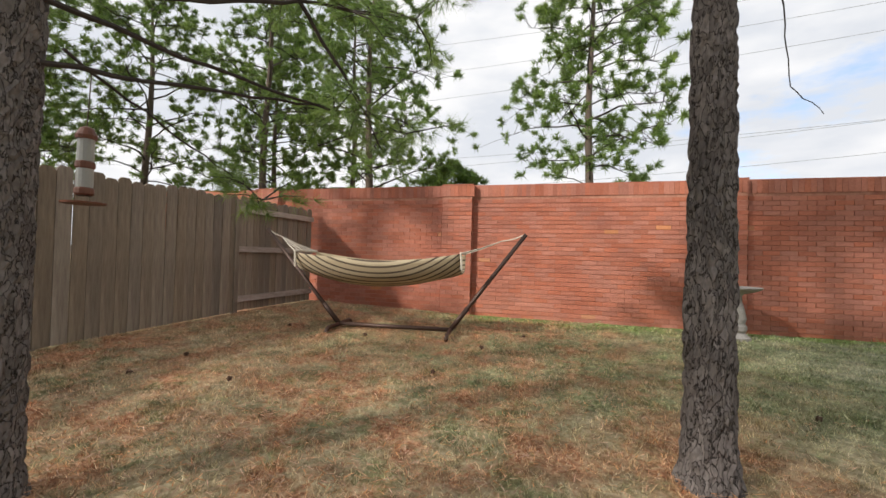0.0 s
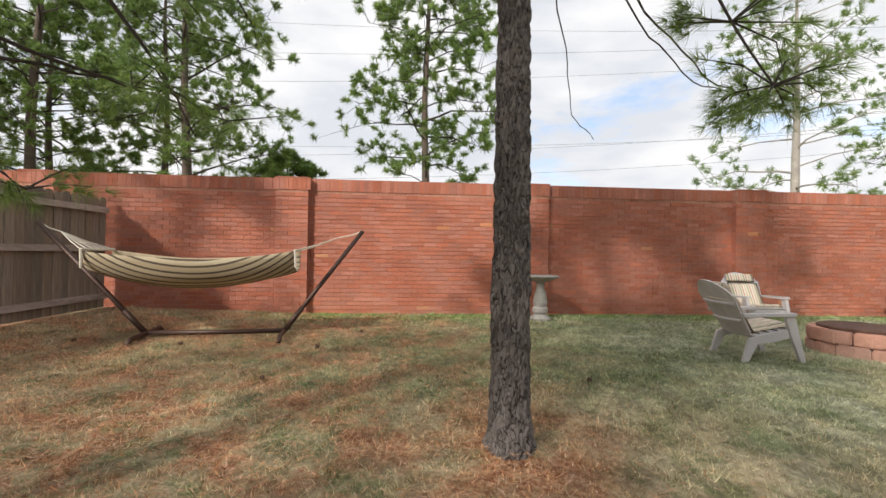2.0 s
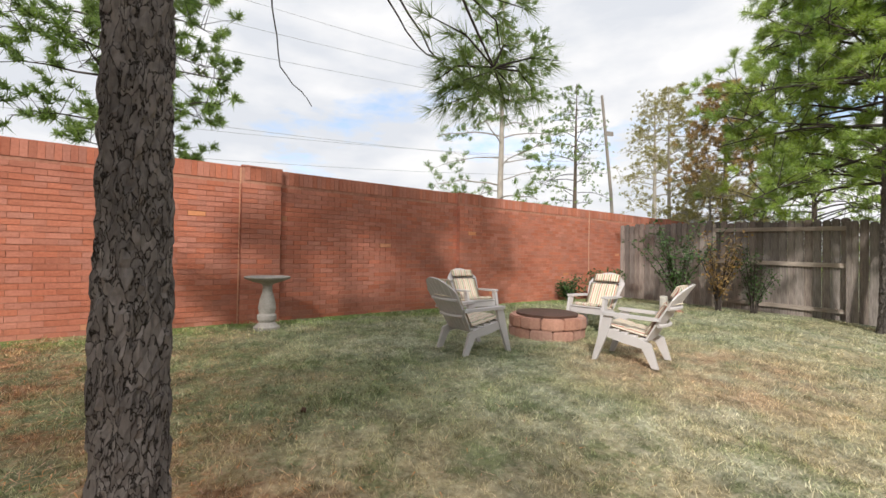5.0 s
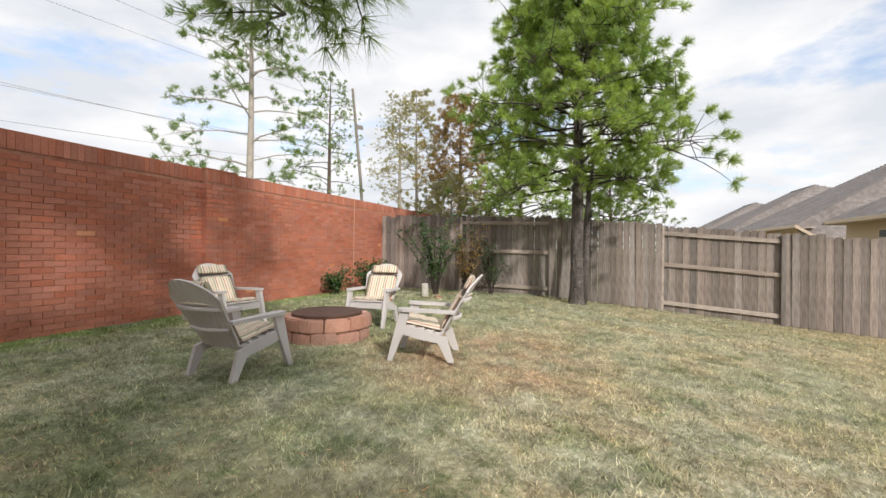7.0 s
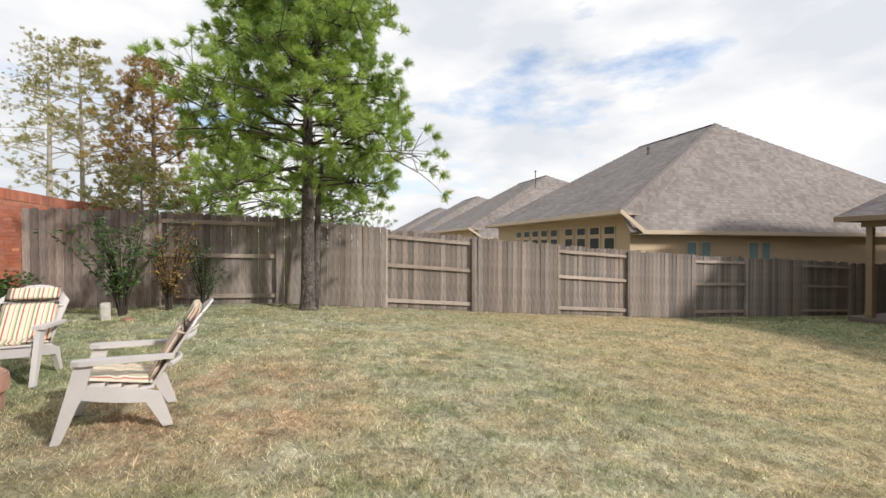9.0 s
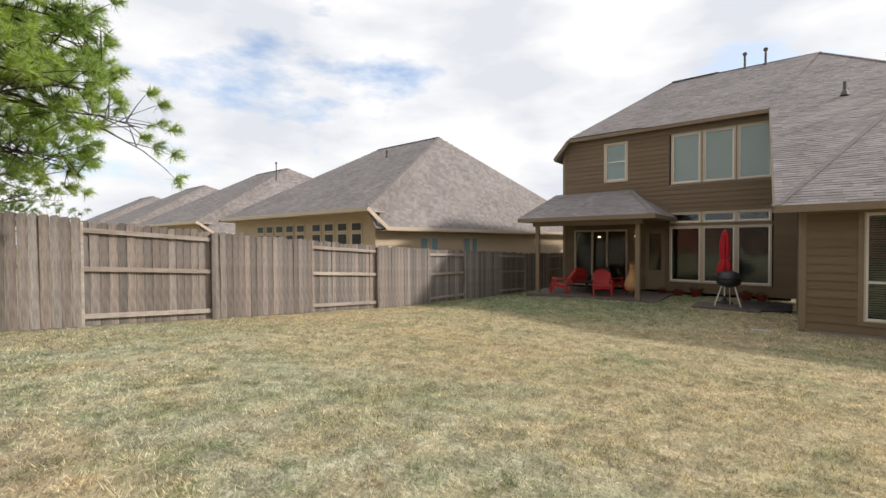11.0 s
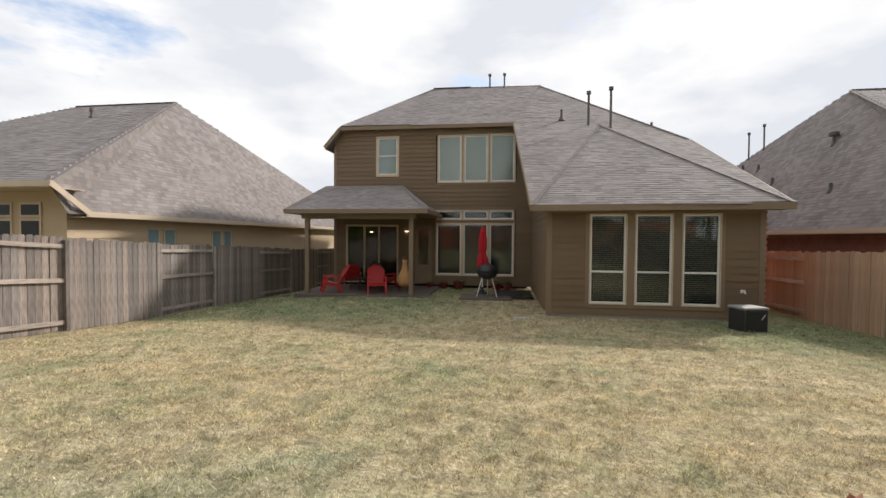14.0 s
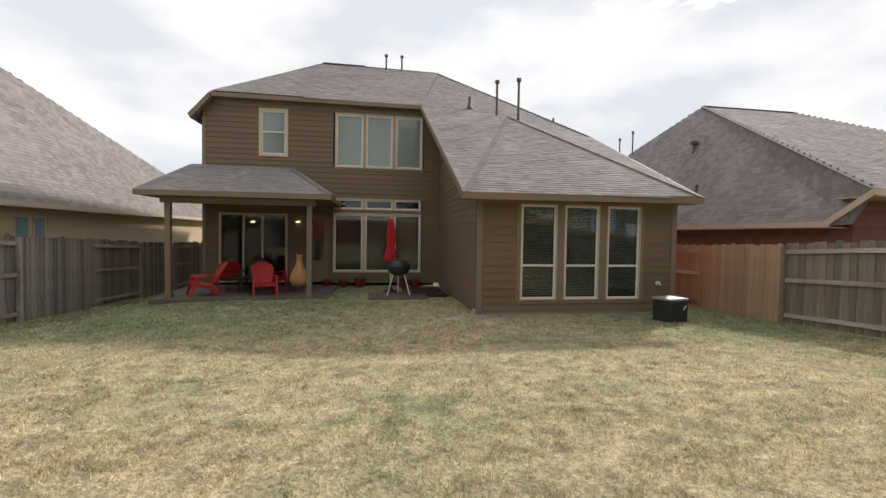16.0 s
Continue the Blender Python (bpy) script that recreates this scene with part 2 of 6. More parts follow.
def bark_material(name, plate, furrow, scale=7.0):
    """Scaly plates with dark furrows between them."""
    m = bpy.data.materials.new(name)
    m.use_nodes = True
    n, l = m.node_tree.nodes, m.node_tree.links
    b = n["Principled BSDF"]
    b.inputs["Roughness"].default_value, b.inputs["Specular IOR Level"].default_value = 0.95, 0.2
    co, mp, nz, add = n.new("ShaderNodeTexCoord"), n.new("ShaderNodeMapping"), n.new("ShaderNodeTexNoise"), n.new("ShaderNodeMix")
    mp.inputs["Scale"].default_value = (1, 1, 0.38)
    nz.inputs["Scale"].default_value, nz.inputs["Detail"].default_value = 14, 6
    add.data_type = "RGBA"
    add.blend_type = "LINEAR_LIGHT"
    add.inputs[0].default_value = 0.15
    l.new(co.outputs["Object"], mp.inputs["Vector"]), l.new(mp.outputs["Vector"], nz.inputs["Vector"])
    l.new(mp.outputs["Vector"], add.inputs[6]), l.new(nz.outputs["Color"], add.inputs[7])
    vo = n.new("ShaderNodeTexVoronoi")
    vo.feature = "DISTANCE_TO_EDGE"
    vo.inputs["Scale"].default_value = scale * 2.1
    vc = n.new("ShaderNodeTexVoronoi")
    vc.inputs["Scale"].default_value = scale * 2.1
    for t in (vo, vc):
        l.new(add.outputs[2], t.inputs["Vector"])
    rg = n.new("ShaderNodeMapRange")
    rg.inputs["From Max"].default_value = 0.05
    l.new(vo.outputs["Distance"], rg.inputs["Value"])
    sep = n.new("ShaderNodeSeparateColor")
    l.new(vc.outputs["Color"], sep.inputs[0])
    hue = n.new("ShaderNodeMix")
    hue.data_type = "RGBA"
    hue.inputs[6].default_value, hue.inputs[7].default_value = (*[c * 0.78 for c in plate], 1), (*[min(1, c * 1.22) for c in plate], 1)
    l.new(sep.outputs[0], hue.inputs[0])
    fine = n.new("ShaderNodeTexNoise")
    fine.inputs["Scale"].default_value, fine.inputs["Detail"].default_value = 60, 5
    l.new(mp.outputs["Vector"], fine.inputs["Vector"])
    hs, fr = n.new("ShaderNodeHueSaturation"), n.new("ShaderNodeMapRange")
    fr.inputs["To Min"].default_value, fr.inputs["To Max"].default_value = 0.35, 1.65
    l.new(fine.outputs["Fac"], fr.inputs["Value"]), l.new(fr.outputs["Result"], hs.inputs["Value"]), l.new(hue.outputs[2], hs.inputs["Color"])
    mx = n.new("ShaderNodeMix")
    mx.data_type = "RGBA"
    mx.inputs[6].default_value = (*furrow, 1)
    l.new(rg.outputs["Result"], mx.inputs[0]), l.new(hs.outputs["Color"], mx.inputs[7])
    l.new(mx.outputs[2], b.inputs["Base Color"])
    bp = n.new("ShaderNodeBump")
    bp.inputs["Strength"].default_value, bp.inputs["Distance"].default_value = 1.0, 0.02
    l.new(rg.outputs["Result"], bp.inputs["Height"]), l.new(bp.outputs["Normal"], b.inputs["Normal"])
    return m

# ---- ground and lawn ----
def ground_material():
    m = bpy.data.materials.new("lawn_soil")
    m.use_nodes = True
    n, l = m.node_tree.nodes, m.node_tree.links
    b = n["Principled BSDF"]
    b.inputs["Roughness"].default_value = 0.95
    b.inputs["Specular IOR Level"].default_value = 0.15
    l.new(lawn_colour(n, l, 0.66), b.inputs["Base Color"])
    co, nz, bp = n.new("ShaderNodeTexCoord"), n.new("ShaderNodeTexNoise"), n.new("ShaderNodeBump")
    nz.inputs["Scale"].default_value, nz.inputs["Detail"].default_value = 34, 8
    bp.inputs["Strength"].default_value, bp.inputs["Distance"].default_value = 0.9, 0.03
    l.new(co.outputs["Object"], nz.inputs["Vector"])
    l.new(nz.outputs["Fac"], bp.inputs["Height"])
    l.new(bp.outputs["Normal"], b.inputs["Normal"])
    return m


def lawn_colour(n, l, dim, blades=False):
    """Dormant straw grass with green patches, and rust-red needle litter towards the back left corner."""
    co = n.new("ShaderNodeTexCoord")
    pos = co.outputs["Object"]

    def noise_tex(scale, detail=5, rough=0.6):
        t = n.new("ShaderNodeTexNoise")
        t.inputs["Scale"].default_value, t.inputs["Detail"].default_value, t.inputs["Roughness"].default_value = scale, detail, rough
        l.new(pos, t.inputs["Vector"])
        return t.outputs["Fac"]

    def rng(src, a, b, c=0.0, d=1.0):
        t = n.new("ShaderNodeMapRange")
        t.interpolation_type = "SMOOTHSTEP"
        for k, v in zip(("From Min", "From Max", "To Min", "To Max"), (a, b, c, d)):
            t.inputs[k].default_value = v
        l.new(src, t.inputs["Value"])
        return t.outputs["Result"]

    def mix(f, a, b):
        t = n.new("ShaderNodeMix")
        t.data_type = "RGBA"
        l.new(f, t.inputs[0])
        for s, k in ((a, 6), (b, 7)):
            if isinstance(s, tuple):
                t.inputs[k].default_value = (*[c * dim for c in s], 1)
            else:
                l.new(s, t.inputs[k])
        return t.outputs[2]

    def math_node(op, a, b):
        t = n.new("ShaderNodeMath")
        t.operation = op
        t.use_clamp = True
        for i, s in enumerate((a, b)):
            if isinstance(s, float):
                t.inputs[i].default_value = s
            else:
                l.new(s, t.inputs[i])
        return t.outputs[0]

    sep = n.new("ShaderNodeSeparateXYZ")
    l.new(pos, sep.inputs[0])
    straw = mix(rng(noise_tex(26, 6), 0.35, 0.65), (0.45, 0.355, 0.205), (0.755, 0.635, 0.415))
    green = mix(rng(noise_tex(19, 5), 0.35, 0.65), (0.13, 0.185, 0.085), (0.35, 0.415, 0.215))
    fac = rng(noise_tex(0.55, 8, 0.76), 0.43, 0.78)
    grassy = mix(fac, straw, green)
    # greener bands: by the brick wall and in the strip beside the patio
    wall_band = rng(sep.outputs["Y"], 1.2, 4.2)
    right = rng(sep.outputs["X"], -3.4, 0.6)
    patio = math_node("MULTIPLY", rng(sep.outputs["Y"], -7.5, -10.5), rng(sep.outputs["X"], 3.0, 6.5))
    band = math_node("MAXIMUM", math_node("MULTIPLY", wall_band, right), patio)
    band = math_node("MULTIPLY", band, rng(noise_tex(1.3, 6, 0.7), 0.28, 0.56))
    strip = math_node("MULTIPLY", rng(sep.outputs["Y"], -6.2, -8.2), rng(sep.outputs["X"], 0.5, -2.0))
    band = math_node("MAXIMUM", math_node("MULTIPLY", band, 0.85), math_node("MULTIPLY", strip, 0.7))
    grassy = mix(band, grassy, green)
    # cooler, greener turf between the near trunk and the east fence
    field = math_node("MULTIPLY", rng(sep.outputs["Y"], -4.0, 0.5), rng(sep.outputs["X"], 1.2, 4.0))
    cool = mix(rng(noise_tex(22, 6), 0.35, 0.65), (0.34, 0.37, 0.25), (0.71, 0.70, 0.54))
    grassy = mix(math_node("MULTIPLY", field, rng(noise_tex(0.9, 8, 0.78), 0.40, 0.62, 0.10, 0.75)), grassy, cool)
    litter = mix(rng(noise_tex(30, 6), 0.35, 0.65), (0.40, 0.135, 0.065), (0.74, 0.43, 0.25))
    lx = rng(sep.outputs["X"], 3.6, -0.6)
    ly = rng(sep.outputs["Y"], 0.2, 1.8)
    lm = math_node("MULTIPLY", math_node("MULTIPLY", lx, ly), rng(noise_tex(1.1, 7, 0.75), 0.33, 0.57))
    lm = math_node("MULTIPLY", lm, rng(noise_tex(2.3, 7, 0.75), 0.42, 0.56, 0.08, 0.95))
    out = mix(lm, grassy, litter)
    # small deep-green tufts of live grass scattered through the back half
    live = math_node("MULTIPLY", rng(sep.outputs["Y"], -3.0, 1.5, 0.25, 1.0), rng(noise_tex(2.7, 9, 0.8), 0.50, 0.60, 0.0, 0.62))
    out = mix(live, out, mix(rng(noise_tex(21, 5), 0.35, 0.65), (0.10, 0.15, 0.055), (0.25, 0.31, 0.13)))
    earth = mix(rng(noise_tex(24, 6), 0.35, 0.65), (0.42, 0.26, 0.155), (0.70, 0.53, 0.36))
    # bare trodden earth round the fire pit and the nearest trunk
    for cx, cy, r0, r1, k in ((5.7, 2.6, 0.5, 1.7, 0.95), (1.14, 2.4, 0.15, 0.85, 0.9)):
        dx, dy = math_node("SUBTRACT", sep.outputs["X"], cx), math_node("SUBTRACT", sep.outputs["Y"], cy)
        for t in (dx, dy):
            t.node.use_clamp = False
        sq = math_node("ADD", math_node("MULTIPLY", dx, dx), math_node("MULTIPLY", dy, dy))
        for t in (sq, sq.node.inputs[0].links[0].from_socket, sq.node.inputs[1].links[0].from_socket):
            t.node.use_clamp = False
        m2 = math_node("MULTIPLY", rng(sq, r1 * r1, r0 * r0, 0.0, k), rng(noise_tex(2.2, 7, 0.75), 0.3, 0.65))
        out = mix(m2, out, earth if cx > 3 else litter)
    fresh = math_node("MULTIPLY", rng(sep.outputs["Y"], 6.3, 7.1), rng(sep.outputs["X"], -2.6, -0.8))
    out = mix(math_node("MULTIPLY", fresh, rng(noise_tex(1.7, 5), 0.35, 0.6, 0.0, 0.9)), out, (0.24, 0.36, 0.10))
    cl = n.new("ShaderNodeHueSaturation")
    l.new(rng(noise_tex(4.2, 6, 0.78), 0.34, 0.64, 0.68, 1.28), cl.inputs["Value"])
    l.new(out, cl.inputs["Color"])
    out = cl.outputs["Color"]
    if blades:
        isl = n.new("ShaderNodeNewGeometry").outputs["Random Per Island"]
        other = n.new("ShaderNodeMath")
        other.operation = "FRACT"
        l.new(math_node("MULTIPLY", isl, 1.0), other.inputs[0])
        five = other.inputs[0].links[0].from_node
        five.use_clamp, five.inputs[1].default_value = False, 17.3
        out = mix(rng(other.outputs[0], 0.70, 0.80, 0.0, 0.35), out, (0.80, 0.70, 0.50))
        out = mix(rng(other.outputs[0], 0.22, 0.12, 0.0, 0.28), out, (0.17, 0.23, 0.10))
        hsv = n.new("ShaderNodeHueSaturation")
        l.new(rng(isl, 0.0, 1.0, 0.58, 1.46), hsv.inputs["Value"])
        l.new(out, hsv.inputs["Color"])
        out = hsv.outputs["Color"]
    return out


LAWN = ground_material()
bm = bmesh.new()
xs = [-900, -300, -100, -40, -20] + [-12 + i * 0.5 for i in range(73)] + [28, 40, 100, 300, 900]
ys = [-900, -300, -100, -60, -40] + [-30 + i * 0.5 for i in range(85)] + [16, 24, 40, 100, 300, 900]
grid = [[bm.verts.new((x, y, gz(x, y) + (0.012 * noise.noise(Vector((x * 1.3, y * 1.3, 0))) if abs(x) < 30 and abs(y) < 30 else 0))) for x in xs] for y in ys]
for ra, rb in zip(grid, grid[1:]):
    for i in range(len(xs) - 1):
        bm.faces.new((ra[i], ra[i + 1], rb[i + 1], rb[i]))
tagged(part("ground", bm, LAWN, smooth=True), "winter lawn of straw and green grass with rust-red pine needles", "ground", kind="structure")

# ---- brick wall ----
WALL_Y, WALL_TOP = 7.42, 2.30
wall = thing("wall_north", "red brick garden wall with piers and soldier-course cap", "wall", kind="structure")
PIERS = ((-5.75, -5.2), (-1.72, -1.17), (2.43, 2.99), (6.47, 7.06), (14.6, 15.2))
X0, X1 = -9.0, 19.0
part("wall_core", boxm(X0, WALL_Y - 0.003, -0.5, X1, WALL_Y + 0.19, WALL_TOP - 0.015), MORTAR, wall)
for a, b in PIERS:
    part("pier_core", boxm(a + 0.008, WALL_Y - 0.103, -0.5, b - 0.008, WALL_Y - 0.003, WALL_TOP - 0.01), MORTAR, wall)
for jx in (2.415, 10.93):
    yy = WALL_Y - 0.018
    part("expansion_joint", boxm(jx, yy, -0.2, jx + 0.022, yy + 0.05, WALL_TOP - 0.02), MORTAR_PALE, wall)

COURSE, BLEN = 0.0735, 0.218
SOLDIER_Z = WALL_TOP - 0.205
brick_me, brick_pale_me = {}, {}


def brick_mesh(length, height, mats, store):
    key = (round(length, 3), round(height, 3))
    if key not in store:
        me = mesh_of("brick", boxm(-length / 2, -0.012, -height / 2, length / 2, 0.03, height / 2, 0.003))
        me.materials.append(mats)
        store[key] = me
    return store[key]


far_v, far_f = [], []


def far_brick(cx, y, cz, length, height):
    i = len(far_v)
    for dx, dz in ((-1, -1), (1, -1), (1, 1), (-1, 1)):
        far_v.append((cx + dx * length / 2, y - 0.012, cz + dz * height / 2))
    for dx, dz in ((-1, -1), (1, -1), (1, 1), (-1, 1)):
        far_v.append((cx + dx * length / 2, y + 0.03, cz + dz * height / 2))
    far_f.extend([(i, i + 1, i + 2, i + 3), (i + 4, i + 5, i + 1, i), (i + 7, i + 4, i, i + 3), (i + 3, i + 2, i + 6, i + 7), (i + 1, i + 5, i + 6, i + 2)])


single_bricks = []
rb = random.Random(3)


def lay_run(a, b, y, z, k):
    """One course from a to b."""
    x = a - (BLEN / 2 if k % 2 else 0)
    while x < b - 0.02:
        lo, hi = max(x, a), min(x + BLEN, b)
        if hi - lo > 0.04:
            ln, cx = hi - lo - 0.005, (lo + hi) / 2
            yy = y + rb.uniform(-0.002, 0.002)
            pale = rb.random() < 0.009
            if (2.1 < cx < 4.6 and 0.3 < z < 1.8 and len(single_bricks) < 280) or pale:
                single_bricks.append((ln, COURSE - 0.009, cx, yy, z, pale))
            else:
                far_brick(cx, yy, z, ln, COURSE - 0.009)
        x += BLEN


k = 0
z = -0.30 + COURSE / 2
while z < SOLDIER_Z - 0.02:
    spans, last = [], X0
    for a, b in PIERS:
        spans.append((last, a, WALL_Y))
        spans.append((a, b, WALL_Y - 0.10))
        last = b
    spans.append((last, X1, WALL_Y))
    for a, b, y in spans:
        lay_run(a, b, y, z, k)
    z += COURSE
    k += 1
x = X0
while x < X1:
    y = WALL_Y
    for a, b in PIERS:
        if a - 0.03 < x < b - 0.03:
            y = WALL_Y - 0.10
    far_brick(x + 0.036, y - 0.002 + rb.uniform(-0.002, 0.002), SOLDIER_Z + 0.10, 0.070, 0.197)
    x += 0.0735
for a, b in PIERS:      # pier side faces, brick ends
    for zz in range(int((SOLDIER_Z + 0.3) / COURSE)):
        zc = -0.30 + COURSE / 2 + zz * COURSE
        for xx in (a, b):
            i = len(far_v)
            s = -0.004 if xx == a else 0.004
            pts = [(xx + s, WALL_Y - 0.10 + 0.002, zc - 0.032), (xx + s, WALL_Y, zc - 0.032), (xx + s, WALL_Y, zc + 0.032), (xx + s, WALL_Y - 0.10 + 0.002, zc + 0.032)]
            far_v.extend(pts if xx == b else pts[::-1])
            far_f.append((i, i + 1, i + 2, i + 3))
bricks = new("brickwork", raw_mesh("brickwork", far_v, far_f, BRICK))
bricks.parent = wall
bricks["kind"] = "stuff"
part("wall_cap", boxm(X0, WALL_Y - 0.006, WALL_TOP - 0.012, X1, WALL_Y + 0.2, WALL_TOP + 0.004), BRICK, wall)
for a, b in PIERS:
    part("pier_cap", boxm(a - 0.004, WALL_Y - 0.122, WALL_TOP - 0.010, b + 0.004, WALL_Y + 0.2, WALL_TOP + 0.012), BRICK, wall)

# ---- wooden fences ----
FENCE_LX, FENCE_RX = -4.36, 12.50
picket_me = {}


def picket_mesh(kind, mat_key, mat, w, h):
    key = (kind, mat_key, w, h)
    if key not in picket_me:
        bm = bmesh.new()
        c = 0.03
        prof = [(-w / 2, 0), (w / 2, 0), (w / 2, h - c), (w / 2 - c, h), (-w / 2 + c, h), (-w / 2, h - c)]
        fr = [bm.verts.new((-0.009, a, b)) for a, b in prof]
        bk = [bm.verts.new((0.009, a, b)) for a, b in prof]
        bm.faces.new(fr[::-1]), bm.faces.new(bk)
        for i in range(6):
            j = (i + 1) % 6
            bm.faces.new((fr[i], fr[j], bk[j], bk[i]))
        bmesh.ops.recalc_face_normals(bm, faces=bm.faces)
        me = mesh_of("picket", bm)
        me.materials.append(mat)
        picket_me[key] = me
    return picket_me[key]


def fence(name, label, x, inward, posts, height, mat_for, rails_shown):
    """A fence along y at x. posts: y values from back to front; inward: +1 or -1, the yard's side; rails_shown: panels that turn their rails to the yard."""
    f = thing(name, label, "fence", kind="structure")
    rr = random.Random(len(posts) * 7 + int(abs(x)))
    for i, (ya, yb) in enumerate(zip(posts, posts[1:])):
        shown = i in rails_shown
        mat, key = mat_for(i)
        za, zb = gz(x, ya), gz(x, yb)
        h = height(0.5 * (ya + yb))
        off = -inward * 0.045 if shown else inward * 0.045
        n = max(1, round(abs(yb - ya) / 0.143))
        w = abs(yb - ya) / n
        for j in range(n):
            y = ya + (yb - ya) * (j + 0.5) / n
            hh = round(h + rr.choice((-0.03, -0.015, 0, 0, 0.01, 0.02)), 3)
            ww = round(w - rr.choice((0.003, 0.005, 0.009)), 3)
            me = picket_mesh("p", key, mat, ww, hh)
            piece("picket", me, f, pose(x + off + rr.uniform(-0.006, 0.006), y, lerp(za, zb, (j + 0.5) / n) + 0.02, rr.uniform(-0.12, 0.12), rr.uniform(-0.4, 0.4), 0))
        for rz in (0.20, h * 0.55, h - 0.17):
            bm = bmesh.new()
            beam(bm, (x, ya, za + rz), (x, yb, zb + rz), 0.04, 0.088)
            part("rail", bm, RAIL, f)
        bm = bmesh.new()
        xo = x + (inward * 0.02 if shown else -inward * 0.02)
        box(bm, xo - 0.045, yb - 0.045, zb - 0.3, xo + 0.045, yb + 0.045, zb + h - 0.04, 0.005)
        part("post", bm, RAIL if not shown else mat, f)
    return f


right_posts = [7.40, 5.02, 2.60, 0.08, -2.24, -4.81, -7.2, -9.70, -11.87, -14.4, -16.9, -19.4, -21.9, -24.4]
fence("fence_east", "weathered grey cedar privacy fence with alternating rail panels", FENCE_RX, -1, right_posts,
      lambda y: profile(y, ((-20, 1.92), (-8, 1.98), (0, 1.98), (3, 2.02), (8, 2.05))), lambda i: (CEDAR, "grey"), {1, 3, 5, 7, 9, 11})
left_posts = [7.30, 5.28, 2.78, 0.6, -1.8, -4.2, -6.6, -9.0, -11.4, -13.8, -16.2, -18.6, -21.0]
fence("fence_west", "brown cedar privacy fence with alternating rail panels", FENCE_LX, 1, left_posts,
      lambda y: profile(y, ((-12, 1.72), (-8, 1.76), (3, 1.74), (8, 1.76))), lambda i: (CEDAR_NEW, "new") if i in (7, 8) else (CEDAR_L, "brown"), {0, 2, 4, 6, 8, 10})

# ---- roofs ----
def shingles(pts, rows=0.142, r=random.Random(5)):
    """Shingle tabs over a flat or nearly flat roof face; pts anticlockwise seen from above, first edge along the eave."""
    P = [Vector(p) for p in pts]
    nrm = Vector((0, 0, 0))
    for a, b in zip(P, P[1:] + P[:1]):
        nrm += a.cross(b)
    nrm.normalize()
    if nrm.z < 0:
        nrm = -nrm
    e = Vector((0, 0, 1)).cross(nrm).normalized()
    u = nrm.cross(e)
    o = min(P, key=lambda q: q.z)
    flat = [((p - o).dot(e), (p - o).dot(u)) for p in P]
    top = max(b for a, b in flat)
    v, f = [], []
    s = 0.0
    while s < top:
        mid = s + rows * 0.5
        cut = []
        for (a0, b0), (a1, b1) in zip(flat, flat[1:] + flat[:1]):
            if (b0 - mid) * (b1 - mid) < 0:
                cut.append(a0 + (a1 - a0) * (mid - b0) / (b1 - b0))
        cut.sort()
        for lo, hi in zip(cut[::2], cut[1::2]):
            a = lo
            while a < hi - 0.01:
                w = r.uniform(0.14, 0.32)
                b = min(a + w, hi)
                lift = r.choice((0.005, 0.007, 0.010))
                i = len(v)
                up = s + rows * 1.15
                for q in (o + e * a + u * s + nrm * lift, o + e * (b - 0.006) + u * s + nrm * lift, o + e * (b - 0.006) + u * up + nrm * 0.001, o + e * a + u * up + nrm * 0.001, o + e * a + u * s, o + e * (b - 0.006) + u * s):
                    v.append(tuple(q))
                f.append((i, i + 1, i + 2, i + 3))
                f.append((i + 4, i + 5, i + 1, i))
                a = b
        s += rows
    return v, f


def roof_face(name, pts, parent):
    """Deck plus shingles; the deck is thin board."""
    bm = bmesh.new()
    top = [bm.verts.new(Vector(p) - Vector((0, 0, 0.012))) for p in pts]
    low = [bm.verts.new(Vector(p) - Vector((0, 0, 0.10))) for p in pts]
    bm.faces.new(top), bm.faces.new(low[::-1])
    for i in range(len(pts)):
        j = (i + 1) % len(pts)
        bm.faces.new((low[i], low[j], top[j], top[i]))
    bmesh.ops.recalc_face_normals(bm, faces=bm.faces)
    deck = part(name, bm, SHINGLE_C, parent)
    v, f = shingles(pts)
    ob = new("shingles", raw_mesh("shingles", v, f, SHINGLE))
    ob.parent = deck
    ob["kind"] = "stuff"
    return deck


def cap_line(p, q, parent):
    bm = bmesh.new()
    p, q = Vector(p), Vector(q)
    n = max(2, int((q - p).length / 0.2))
    for i in range(n):
        a, b = p.lerp(q, i / n), p.lerp(q, (i + 1.1) / n)
        beam(bm, a + Vector((0, 0, 0.016)), b + Vector((0, 0, 0.010)), 0.20, 0.008)
    part("ridge_cap", bm, SHINGLE_C, parent)["kind"] = "stuff"


